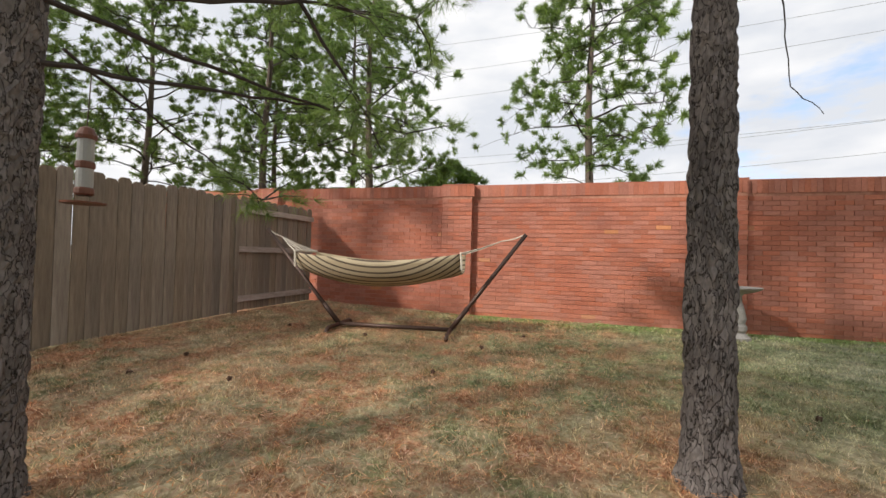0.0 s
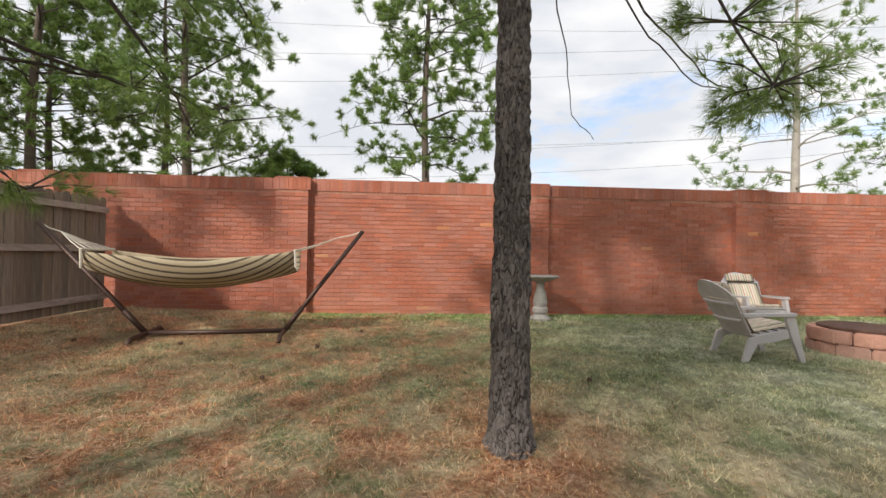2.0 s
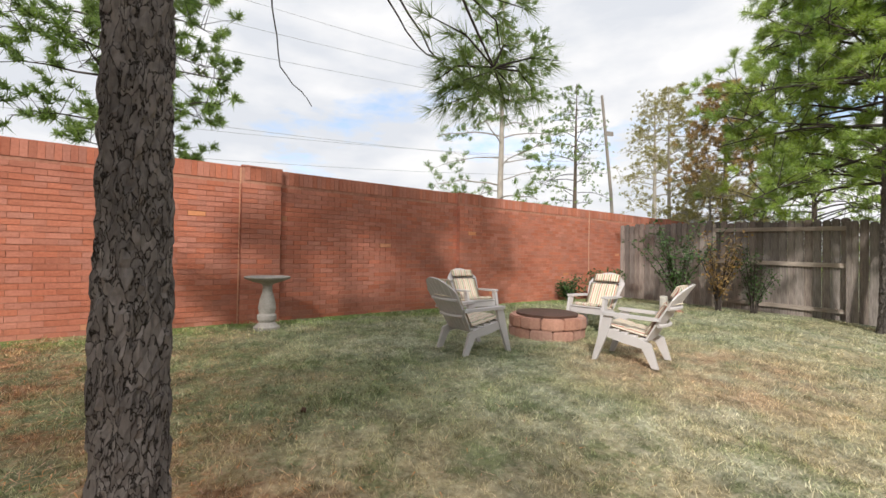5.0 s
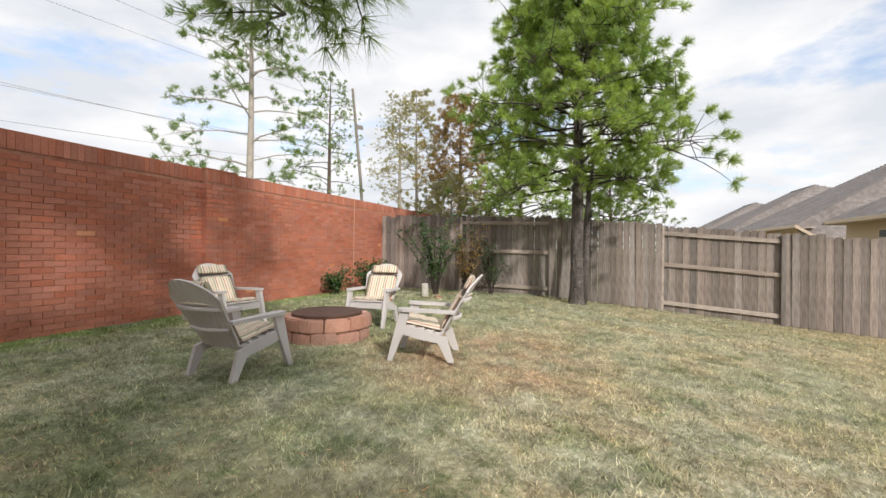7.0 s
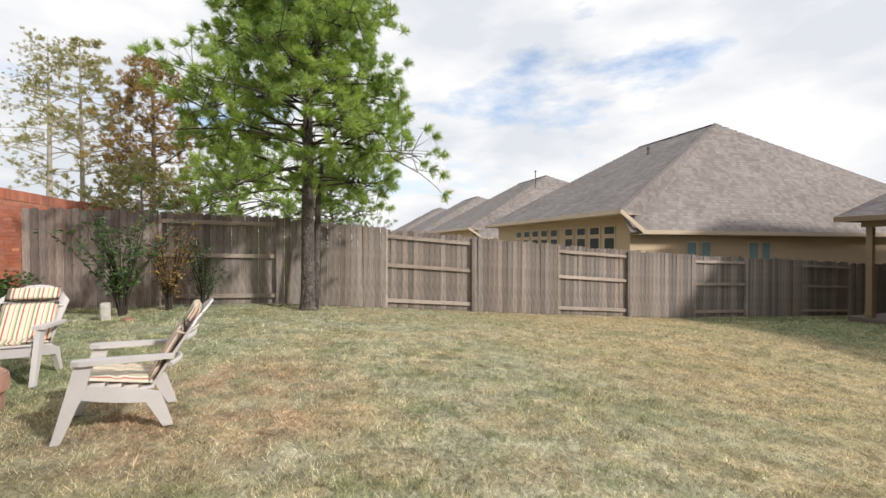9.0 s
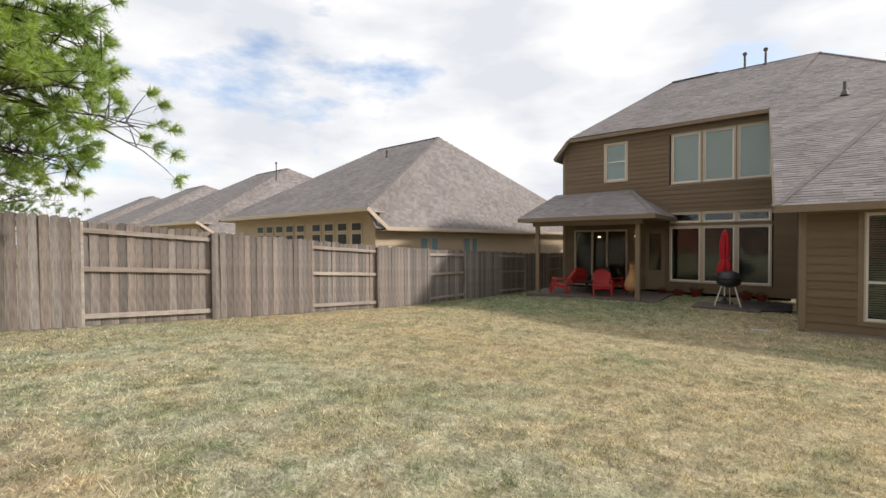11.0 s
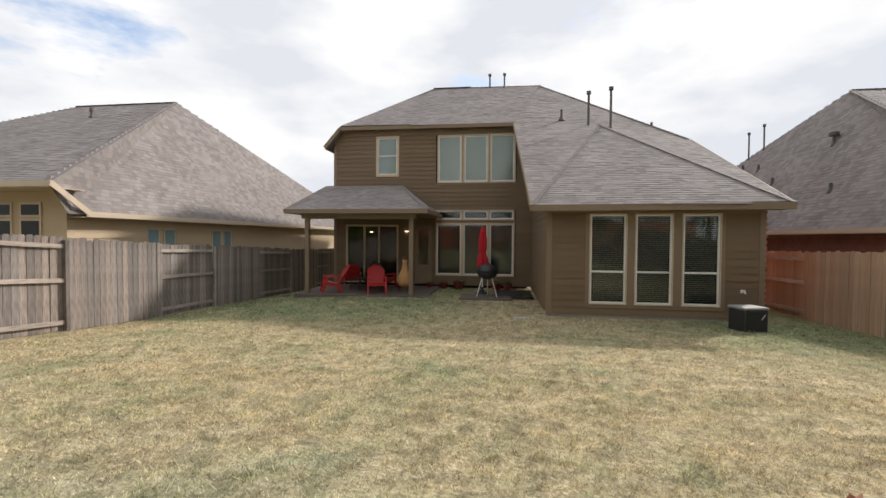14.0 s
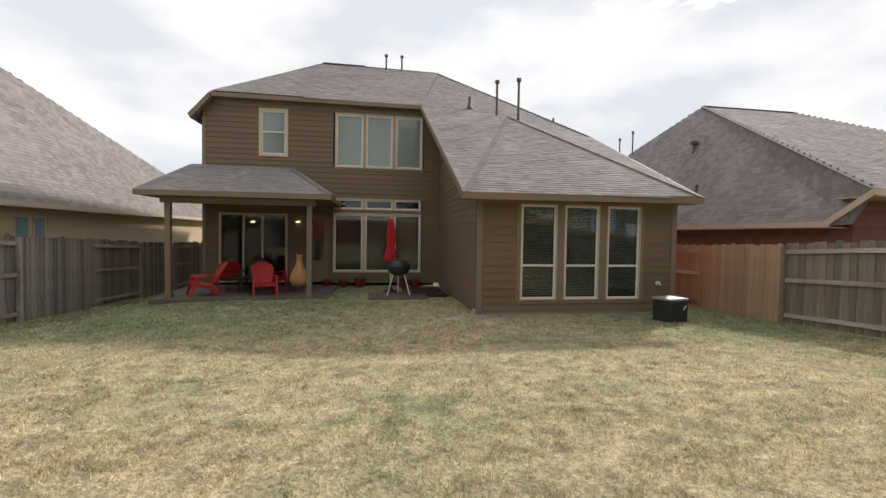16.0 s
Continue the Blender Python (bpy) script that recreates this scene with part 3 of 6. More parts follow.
def siding_wall(parent, axis, at, a0, a1, z0, z1, holes, mat, out, clip=None, course=0.185):
    """Lap boards on a wall. axis 'y': wall in a plane y = at, runs along x; 'x' the other way. out: +1/-1, the side it faces. clip(a): top of the wall there."""
    z = z0
    while z < z1 - 0.01:
        zt = min(z + course, z1)
        segs = [(a0, a1)]
        for h0, h1, hz0, hz1 in holes:
            if zt > hz0 + 0.01 and z < hz1 - 0.01:
                nxt = []
                for s0, s1 in segs:
                    if h1 <= s0 or h0 >= s1:
                        nxt.append((s0, s1))
                    else:
                        if h0 > s0:
                            nxt.append((s0, h0))
                        if h1 < s1:
                            nxt.append((h1, s1))
                segs = nxt
        if clip:
            new_segs = []
            for s0, s1 in segs:
                k0, k1 = s0, s1
                while k0 < k1 and clip(k0) < z + course * 0.5:
                    k0 += 0.05
                while k1 > k0 and clip(k1) < z + course * 0.5:
                    k1 -= 0.05
                if k1 - k0 > 0.05:
                    new_segs.append((k0, k1))
            segs = new_segs
        fills = [(s0, s1, z, zt) for s0, s1 in segs]
        for h0, h1, hz0, hz1 in holes:
            if z < hz0 - 0.01 and zt > hz0 + 0.01:
                fills.append((h0, h1, z, hz0))
            if z < hz1 - 0.01 and zt > hz1 + 0.01:
                fills.append((h0, h1, hz1, zt))
        for s0, s1, z_lo, z_hi in fills:
            bm = bmesh.new()
            prof = [(0.0, z_lo), (0.027, z_lo), (0.006, z_hi + 0.012), (0.0, z_hi + 0.012)]
            P = lambda a, d, h: (a, at + out * d, h) if axis == "y" else (at + out * d, a, h)
            A = [bm.verts.new(P(s0, d, h)) for d, h in prof]
            B = [bm.verts.new(P(s1, d, h)) for d, h in prof]
            for i in range(4):
                j = (i + 1) % 4
                bm.faces.new((A[i], A[j], B[j], B[i]))
            bm.faces.new(A[::-1]), bm.faces.new(B)
            bmesh.ops.recalc_face_normals(bm, faces=bm.faces)
            part("siding_board", bm, mat, parent)
        z = zt


def window(name, label, x0, x1, z0, z1, y, parent, mid=None, blinds=0, trim=0.07, back=None, sash=None, trim_mat=None):
    """A window in a wall that faces +y."""
    w = thing(name, label, "window", kind="structure")
    tm = trim_mat or FRAME
    bm = bmesh.new()
    for a, b, c, d in ((x0 - trim, x0, z0 - trim, z1 + trim), (x1, x1 + trim, z0 - trim, z1 + trim), (x0, x1, z1, z1 + trim)):
        box(bm, a, y - 0.10, c, b, y + 0.030, d, 0.003)
    part("window_frame", bm, tm, w)
    part("window_sill", boxm(x0, y - 0.10, z0 - trim, x1, y + 0.042, z0, 0.003), tm, w)
    f = 0.042
    sm = sash or SASH
    bm = bmesh.new()
    for a, b, c, d in ((x0, x0 + f, z0, z1), (x1 - f, x1, z0, z1), (x0 + f, x1 - f, z1 - f, z1), (x0 + f, x1 - f, z0, z0 + f)):
        box(bm, a, y - 0.06, c, b, y - 0.005, d, 0.003)
    part("sash", bm, sm, w)
    if mid:
        part("meeting_rail", boxm(x0 + f, y - 0.055, mid - 0.025, x1 - f, y, mid + 0.025, 0.003), sm, w)
    zs = [z0 + f] + ([mid - 0.025, mid + 0.025] if mid else []) + [z1 - f]
    for a, b in zip(zs[::2], zs[1::2]):
        pn = part("pane", boxm(x0 + f, y - 0.036, a, x1 - f, y - 0.030, b), GLASS, w)
        pn.visible_shadow = False
    if blinds:
        bm_one = mesh_of("slat", boxm(x0 + f + 0.01, -0.021, -0.0015, x1 - f - 0.01, 0.021, 0.0015))
        bm_one.materials.append(BLIND)
        k = z1 - f - 0.03
        while k > z0 + f + 0.02:
            piece("slat", bm_one, w, pose(0, y - 0.075, k, 52, 0, 0))
            k -= 0.05
    # without back, a near-black sheet stands in for the room's shade
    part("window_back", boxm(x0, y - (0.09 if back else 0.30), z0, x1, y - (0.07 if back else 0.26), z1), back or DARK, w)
    return w


# ---- the house ----
HZ = -0.88
WING_Y, MAIN_Y = -10.72, -17.12
EAVE_L, EAVE_R = (2.62, -10.24, 1.98), (-3.34, -10.24, 2.02)
APEX = (-0.42, -16.9, 5.62)
UP_L, UP_R = (2.92, -16.82, 5.80), (-3.34, -15.9, 4.75)
U0, RL, RR = (10.22, -16.82, 5.82), (7.27, -23.4, 9.57), (1.35, -23.6, 9.57)
house = thing("house", "two-storey brown lap-sided house with grey shingle hip roof", "house")
# masonry-thick shells behind the boards
part("wall", boxm(-2.98, WING_Y - 0.16, HZ - 0.3, 2.16, WING_Y - 0.31, 1.92), DARK, house)
part("wall", boxm(2.10, WING_Y - 0.16, HZ - 0.3, 1.95, MAIN_Y, 1.92), DARK, house)
part("wall", boxm(-2.98, WING_Y - 0.16, HZ - 0.3, -2.83, -33.1, 1.92), BRICK, house)
part("wall", boxm(2.3, MAIN_Y - 0.32, HZ - 0.3, 10.54, MAIN_Y - 0.46, 5.7), DARK, house)
# unseen rear, lengthened to y -33.1 so it shades the neighbour's wall
part("wall", boxm(10.56, MAIN_Y - 0.05, HZ - 0.3, 10.40, -33.1, 5.1), SIDING, house)
part("wall", boxm(-2.82, -32.95, HZ - 0.3, 10.39, -33.1, 5.0), SIDING, house)
part("foundation", boxm(-3.0, WING_Y - 0.3, HZ - 0.3, 2.2, WING_Y - 0.02, HZ + 0.10), SLAB, house)

WW = [(1.13, 0.20), (0.02, -0.90), (-1.10, -2.01)]
front_hole = [(-2.10, 1.22, -0.61, 1.86)]
siding_wall(house, "y", WING_Y, -2.98, 2.10, HZ + 0.08, 1.93, front_hole, SIDING, 1)
siding_wall(house, "x", 2.14, MAIN_Y, WING_Y - 0.1, HZ + 0.02, 5.75, [], SIDING, 1, clip=lambda a: 1.90 + 0.572 * (-10.3 - a))
part("wall", boxm(2.12, MAIN_Y, 1.9, 2.06, -13.6, 3.6), SIDING, house)
uw, lw_x = (8.62, 7.80, 3.83, 5.36), [(6.06, 5.05), (4.93, 3.95), (3.84, 2.90)]
tw_x = [(6.02, 5.05), (4.93, 3.96), (3.84, 2.86)]
main_holes = [(7.71, 8.71, 3.74, 5.45), (2.78, 6.12, 3.42, 5.46), (2.80, 6.15, -0.46, 2.33), (7.72, 10.06, HZ, 1.70), (6.28, 7.0, HZ, 1.68)]
siding_wall(house, "y", MAIN_Y, 2.16, 10.56, HZ + 0.05, 5.72, main_holes, SIDING, 1)
# corner boards and frieze
for nm, a in (("corner_board", (2.06, WING_Y - 0.10, HZ + 0.05, 2.19, WING_Y + 0.035, 1.95)), ("corner_board", (-3.0, WING_Y - 0.10, HZ + 0.05, -2.87, WING_Y + 0.035, 1.95)),
              ("corner_board", (10.47, MAIN_Y - 0.1, HZ + 0.05, 10.60, MAIN_Y + 0.035, 5.05)), ("frieze_board", (-2.86, WING_Y, 1.80, 2.05, WING_Y + 0.026, 1.93)),
              ("frieze_board", (2.3, MAIN_Y, 5.50, 10.2, MAIN_Y + 0.026, 5.72))):
    part(nm, boxm(*a, 0.003), TRIM, house)
for i in range(1, 38, 2):
    part("quoin_brick", boxm(-3.05, WING_Y - 0.09, HZ + 0.1 + i * 0.0735, -3.003, WING_Y - 0.005, HZ + 0.1 + i * 0.0735 + 0.062), BRICK_P, house)
# big trim round the three wing windows
for a in ((-2.10, WING_Y - 0.02, -0.62, 1.22, WING_Y + 0.034, -0.53), (-2.10, WING_Y - 0.02, 1.795, 1.22, WING_Y + 0.034, 1.86),
          (0.02, WING_Y - 0.02, -0.53, 0.20, WING_Y + 0.034, 1.795), (-1.10, WING_Y - 0.02, -0.53, -0.90, WING_Y + 0.034, 1.795),
          (1.13, WING_Y - 0.02, -0.53, 1.22, WING_Y + 0.034, 1.795), (-2.10, WING_Y - 0.02, -0.53, -2.01, WING_Y + 0.034, 1.795)):
    part("window_trim", boxm(*a, 0.003), TRIM, house)
wn_no = 0
for a, b in WW:
    wn_no += 1
    window("window_%d" % wn_no, "tall beige-framed sash window with half-open white blinds", b + 0.03, a - 0.03, -0.50, 1.765, WING_Y + 0.012, house, mid=0.31, blinds=1, trim=0.028)
wn_no += 1
window("window_%d" % wn_no, "upstairs sash window with pale blind", uw[1], uw[0], uw[2], uw[3], MAIN_Y + 0.012, house, mid=4.62, trim=0.09, back=CURTAIN)
for a, b in tw_x:
    wn_no += 1
    window("window_%d" % wn_no, "upstairs fixed window with pale closed blind", b + 0.02, a - 0.02, 3.50, 5.38, MAIN_Y + 0.012, house, trim=0.06, back=CURTAIN)
for a, b in lw_x:
    wn_no += 1
    window("window_%d" % wn_no, "tall ground-floor window with a near-black sheet for the dim room", b, a, -0.38, 1.72, MAIN_Y + 0.012, house, blinds=1 if a < 5 else 0, trim=0.06)
    wn_no += 1
    window("window_%d" % wn_no, "small transom window", b, a, 1.94, 2.27, MAIN_Y + 0.012, house, trim=0.05)
for a in ((2.78, MAIN_Y, 3.36, 6.12, MAIN_Y + 0.034, 3.43), (2.78, MAIN_Y, 5.45, 6.12, MAIN_Y + 0.034, 5.50), (4.99 - 0.03, MAIN_Y, 3.43, 4.99 + 0.03, MAIN_Y + 0.028, 5.45), (3.9 - 0.03, MAIN_Y, 3.43, 3.9 + 0.03, MAIN_Y + 0.028, 5.45),
          (2.80, MAIN_Y, 1.79, 6.15, MAIN_Y + 0.026, 1.885), (4.99 - 0.03, MAIN_Y, -0.45, 4.99 + 0.03, MAIN_Y + 0.026, 2.33), (3.895 - 0.03, MAIN_Y, -0.45, 3.895 + 0.03, MAIN_Y + 0.026, 2.33)):
    part("window_trim", boxm(*a), TRIM, house)
# patio doors
door = thing("door_1", "wide sliding glass patio door with beige frame", "door", kind="structure")
bm = bmesh.new()
for a in ((7.72, 7.80, HZ + 0.08, 1.70), (9.98, 10.06, HZ + 0.08, 1.70), (8.55, 8.62, HZ + 0.08, 1.62), (9.20, 9.27, HZ + 0.08, 1.62)):
    box(bm, a[0], MAIN_Y - 0.08, a[2], a[1], MAIN_Y + 0.02, a[3], 0.003)
box(bm, 7.80, MAIN_Y - 0.08, 1.62, 9.98, MAIN_Y + 0.02, 1.70)
box(bm, 7.80, MAIN_Y - 0.08, HZ + 0.08, 9.98, MAIN_Y + 0.02, HZ + 0.16)
part("door_frame", bm, FRAME, door)
for a, b in ((7.80, 8.55), (8.62, 9.20), (9.27, 9.98)):
    pn = part("pane", boxm(a, MAIN_Y - 0.05, HZ + 0.16, b, MAIN_Y - 0.044, 1.62), GLASS, door)
    pn.visible_shadow = False
# painted dark sheet in place of the shaded room behind the panes
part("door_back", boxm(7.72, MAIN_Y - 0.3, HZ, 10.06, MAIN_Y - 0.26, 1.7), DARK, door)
door2 = thing("door_2", "half-glazed brown back door", "door", kind="structure")
bm = bmesh.new()
for a in ((6.28, 6.42, HZ + 0.08, 1.68), (6.86, 7.0, HZ + 0.08, 1.68), (6.42, 6.86, HZ + 0.08, 0.0), (6.42, 6.86, 1.52, 1.68)):
    box(bm, a[0], MAIN_Y - 0.07, a[2], a[1], MAIN_Y + 0.015, a[3], 0.003)
part("door_leaf", bm, TRIM, door2)
pn = part("pane", boxm(6.42, MAIN_Y - 0.04, 0.0, 6.86, MAIN_Y - 0.034, 1.52), GLASS, door2)
pn.visible_shadow = False
part("door_handle", boxm(6.45, MAIN_Y + 0.015, 0.08, 6.50, MAIN_Y + 0.06, 0.11, 0.008), PIPE, door2)
# same dark sheet: the indoor shade is painted, no room is built
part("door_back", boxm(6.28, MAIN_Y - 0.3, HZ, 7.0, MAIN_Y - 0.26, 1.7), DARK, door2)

# main roof
roof = part("roof", boxm(0.0, -22.0, 6.0, 0.2, -21.8, 6.1), SHINGLE_C, house)
roof_face("roof_face", [EAVE_R, EAVE_L, APEX], roof)
roof_face("roof_face", [EAVE_L, UP_L, APEX], roof)
roof_face("roof_face", [EAVE_R, APEX, UP_R], roof)
roof_face("roof_face", [UP_L, U0, RL, RR], roof)
roof_face("roof_face", [APEX, UP_L, RR], roof)
roof_face("roof_face", [UP_R, APEX, RR], roof)
# unseen back eave, pushed out to y -33.6 to lengthen the house's shadow
roof_face("roof_face", [(10.86, -16.84, 5.04), (10.86, -33.6, 5.04), (7.27, -23.6, 9.55), (10.22, -16.84, 5.80)], roof)
roof_face("roof_face", [(10.86, -33.6, 5.04), (-3.34, -33.6, 5.04), RR, RL], roof)
roof_face("roof_face", [(-3.34, -33.6, 5.04), UP_R, RR], roof)
cap_line(EAVE_L, APEX, roof), cap_line(EAVE_R, APEX, roof), cap_line(RL, RR, roof), cap_line(U0, RL, roof), cap_line(UP_R, RR, roof)
# fascias
bm = bmesh.new()
beam(bm, (2.66, -10.23, 1.905), (-3.37, -10.23, 1.945), 0.03, 0.16)
part("fascia", bm, TRIM, house)
bm = bmesh.new()
beam(bm, (2.64, -10.22, 1.90), (2.94, -16.84, 5.72), 0.03, 0.16)
part("fascia", bm, TRIM, house)
bm = bmesh.new()
beam(bm, (-3.36, -10.24, 1.94), (-3.36, -15.9, 4.67), 0.03, 0.16)
part("fascia", bm, TRIM, house)
bm = bmesh.new()
beam(bm, (2.90, -16.80, 5.73), (10.24, -16.80, 5.75), 0.03, 0.15)
beam(bm, (10.22, -16.80, 5.75), (10.90, -16.80, 4.97), 0.03, 0.15)
beam(bm, (10.88, -16.80, 4.98), (10.88, -33.6, 4.98), 0.03, 0.15)
part("fascia", bm, TRIM, house)
part("soffit", boxm(-3.34, -10.25, 1.87, 2.60, WING_Y, 1.885), TRIM, house)
part("soffit", boxm(2.16, -11.0, 1.872, 2.60, -10.26, 1.883), TRIM, house)
part("soffit", boxm(2.9, -16.82, 5.70, 10.25, MAIN_Y, 5.715), TRIM, house)
# roof pipes
for x, y, zb, zt, hood in ((0.03, -16.84, 5.45, 6.95, 1), (-0.75, -16.6, 5.32, 7.0, 1), (1.0, -17.3, 5.95, 6.4, 0), (-2.5, -17.4, 5.4, 5.8, 0), (4.1, -23.3, 9.4, 10.25, 1), (3.3, -23.3, 9.4, 10.25, 1)):
    bm = bmesh.new()
    lathe(bm, ((0.13, 0.0), (0.06, 0.16), (0.045, 0.17), (0.045, zt - zb - 0.14)) + (((0.085, zt - zb - 0.13), (0.09, zt - zb - 0.02), (0.05, zt - zb)) if hood else ((0.045, zt - zb),)), 12, (x, y, zb))
    part("roof_vent_pipe", bm, PIPE, house)

# patio cover
pr = part("patio_roof", boxm(8.0, -15.5, 2.30, 8.1, -15.4, 2.35), SHINGLE_C, house)
PE = 2.12
roof_face("roof_face", [(5.86, -13.52, PE), (10.95, -13.52, PE), (10.95, -17.1, 3.36), (7.62, -17.1, 3.36)], pr)
roof_face("roof_face", [(5.86, -17.1, PE), (5.86, -13.52, PE), (7.62, -17.1, 3.36)], pr)
cap_line((5.86, -13.52, PE), (7.62, -17.1, 3.36), pr)
bm = bmesh.new()
beam(bm, (5.83, -13.50, PE - 0.075), (10.98, -13.50, PE - 0.075), 0.03, 0.15)
beam(bm, (5.84, -13.50, PE - 0.075), (5.84, -17.1, PE - 0.075), 0.03, 0.15)
beam(bm, (10.97, -13.50, PE - 0.075), (10.97, -17.1, 3.28), 0.03, 0.15)
part("fascia", bm, TRIM, pr)
part("patio_beam", boxm(6.30, -14.03, 1.80, 10.5, -13.87, 1.97), TRIM, house)
part("patio_soffit", boxm(5.86, -17.1, 1.975, 10.95, -13.52, 1.99), TRIM, house)
for x in (10.31, 6.48):
    bm = boxm(x - 0.075, -14.03, HZ - 0.1, x + 0.075, -13.88, 1.80, 0.006)
    box(bm, x - 0.095, -14.05, HZ + 0.02, x + 0.095, -13.86, HZ + 0.14, 0.004)
    part("patio_post", bm, TRIM, house)
part("side_eave", boxm(10.6, -19.4, 2.62, 11.5, -17.4, 2.76), TRIM, house)
tagged(part("patio_slab", boxm(5.9, -17.1, HZ - 0.25, 10.75, -13.75, HZ + 0.0, 0.01), PATIO), "dark stained concrete patio slab under the covered porch", "patio", kind="structure")
tagged(part("grill_slab", boxm(3.0, -14.7, HZ - 0.25, 4.75, -13.45, HZ + 0.02, 0.01), PATIO), "small concrete pad beside the house", "paving", kind="structure")

# ---- neighbouring houses ----
def neighbour(name, label, wall_mat, mirror, dx, dy=0.0, full=True, dz=0.0, A=(18.3, -17.3, 7.3)):
    h = thing(name, label, "house")
    X = lambda p: ((p[0] if not mirror else 8.0 - p[0]) + dx, p[1] + dy, p[2] + dz)

    def face(pts):
        pts = [X(p) for p in pts]
        if mirror:
            pts = [pts[1], pts[0], *pts[:1:-1]]
        return roof_face("roof_face", pts, rf)

    def blk(nm, a, b, mat):
        p, q = X(a), X(b)
        return part(nm, boxm(*p, *q), mat, h)

    rf = blk("roof", (20, -20, 3.0), (20.2, -19.8, 3.1), SHINGLE_C)
    B = (A[0] + 5.2, A[1], A[2])
    face([(27.8, -9.0, 2.58), (15.05, -9.0, 2.58), A, B])
    face([(15.2, -9.6, 1.84), (15.2, -36.0, 1.84), A])
    face([(15.2, -36.0, 1.84), (17.0, -27.5, 4.6), A])
    face([(15.2, -9.6, 1.84), A, (15.05, -9.0, 2.58)])
    face([(28.2, -28.0, 2.0), (28.2, -9.0, 2.5), B])
    face([(15.2, -29.0, 1.84), (28.2, -29.0, 1.84), B, A])
    cap_line(X(A), X(B), rf), cap_line(X(A), X((15.05, -9.0, 2.58)), rf)
    bm = bmesh.new()
    beam(bm, X((27.8, -8.98, 2.50)), X((14.98, -8.98, 2.50)), 0.03, 0.16)
    beam(bm, X((15.0, -8.98, 2.52)), X((15.17, -10.2, 1.78)), 0.03, 0.16)
    beam(bm, X((15.17, -10.1, 1.76)), X((15.17, -36.0, 1.76)), 0.03, 0.16)
    part("fascia", bm, TRIM_N, h)
    blk("wall", (15.6, -9.9, -1.3), (28.0, -10.1, 2.5), wall_mat)
    blk("wall", (15.62, -9.95, -1.3), (15.8, -37.0, 1.72), wall_mat)
    blk("soffit", (15.1, -9.0, 2.40), (27.9, -10.0, 2.42), TRIM_N)
    blk("soffit", (15.2, -10.0, 1.66), (15.7, -36.0, 1.68), TRIM_N)
    sgn = -1 if not mirror else 1
    if mirror:
        siding_wall(h, "x", X((15.62, 0, 0))[0], -26.0 + dy, -9.95 + dy, -0.6, 1.4, [], wall_mat, 1, course=0.0735)
        siding_wall(h, "y", -9.9 + dy, X((24.0, 0, 0))[0], X((15.62, 0, 0))[0], -0.3, 2.1, [], wall_mat, 1, course=0.0735)
    if full and not mirror:
        side = X((15.62, 0, 0))[0]
        siding_wall(h, "x", side, -26.0 + dy, -9.95 + dy, -0.6, 1.70, [(-14.0, -12.6, 0.2, 1.45), (-17.4, -15.9, 0.2, 1.45)], wall_mat, sgn)
        for y0, y1 in ((-13.2, -12.65), (-13.95, -13.4), (-16.6, -16.0), (-17.3, -16.75)):
            wdw = part("window", boxm(side - 0.03, y0 + dy, 0.25, side + 0.02, y1 + dy, 1.42), FRAME, h)
            part("pane", boxm(side - 0.035, y0 + dy + 0.05, 0.3, side - 0.031, y1 + dy - 0.05, 1.37), GLASS_N, wdw)
        # row of small square windows under the back eave
        for i in range(9):
            x = 16.4 + i * 0.98 + (0.35 if i > 3 else 0) + dx
            for z0, z1 in ((1.72, 2.02), (1.0, 1.55)):
                wdw = part("window", boxm(x, -9.93 + dy, z0 - 0.06, x + 0.72, -9.86 + dy, z1 + 0.06), FRAME, h)
                part("pane", boxm(x + 0.06, -9.858 + dy, z0, x + 0.66, -9.855 + dy, z1), DARK_GLASS, wdw)
    return h


DARK_GLASS = material("dark_glass", (0.02, 0.022, 0.022), 0.3, 0.1, bump=0, spec=0.2)
GLASS_N = material("blue_green_blind", (0.20, 0.30, 0.31), 0.25, 0.1, fine=30, bump=0)
neighbour("neighbour_house", "tan lap-sided house with grey shingle hip roof behind the fence", SIDING_N, False, 0.0)
neighbour("neighbour_house", "red brick house with grey shingle hip roof behind the fence", BRICK_N, True, -0.2, -0.4, dz=-0.3, A=(19.0, -19.3, 7.8))
for i in (1, 2, 3):
    neighbour("distant_house", "distant tan house with grey shingle roof", SIDING_N, False, 16.3 * i, 0.0, full=False)
for x, y, zb, zt in ((33.2, -15.5, 6.0, 7.4), (20.5, -15.2, 6.1, 6.5), (-10.15, -23.8, 5.6, 7.2), (-9.95, -24.8, 5.2, 7.0)):
    bm = bmesh.new()
    lathe(bm, ((0.10, 0), (0.04, 0.15), (0.04, zt - zb - 0.15), (0.07, zt - zb - 0.14), (0.07, zt - zb)), 10, (x, y, zb))
    tagged(part("roof_vent_pipe", bm, PIPE), "dark metal vent pipe on the neighbour's shingle roof", "vent pipe")

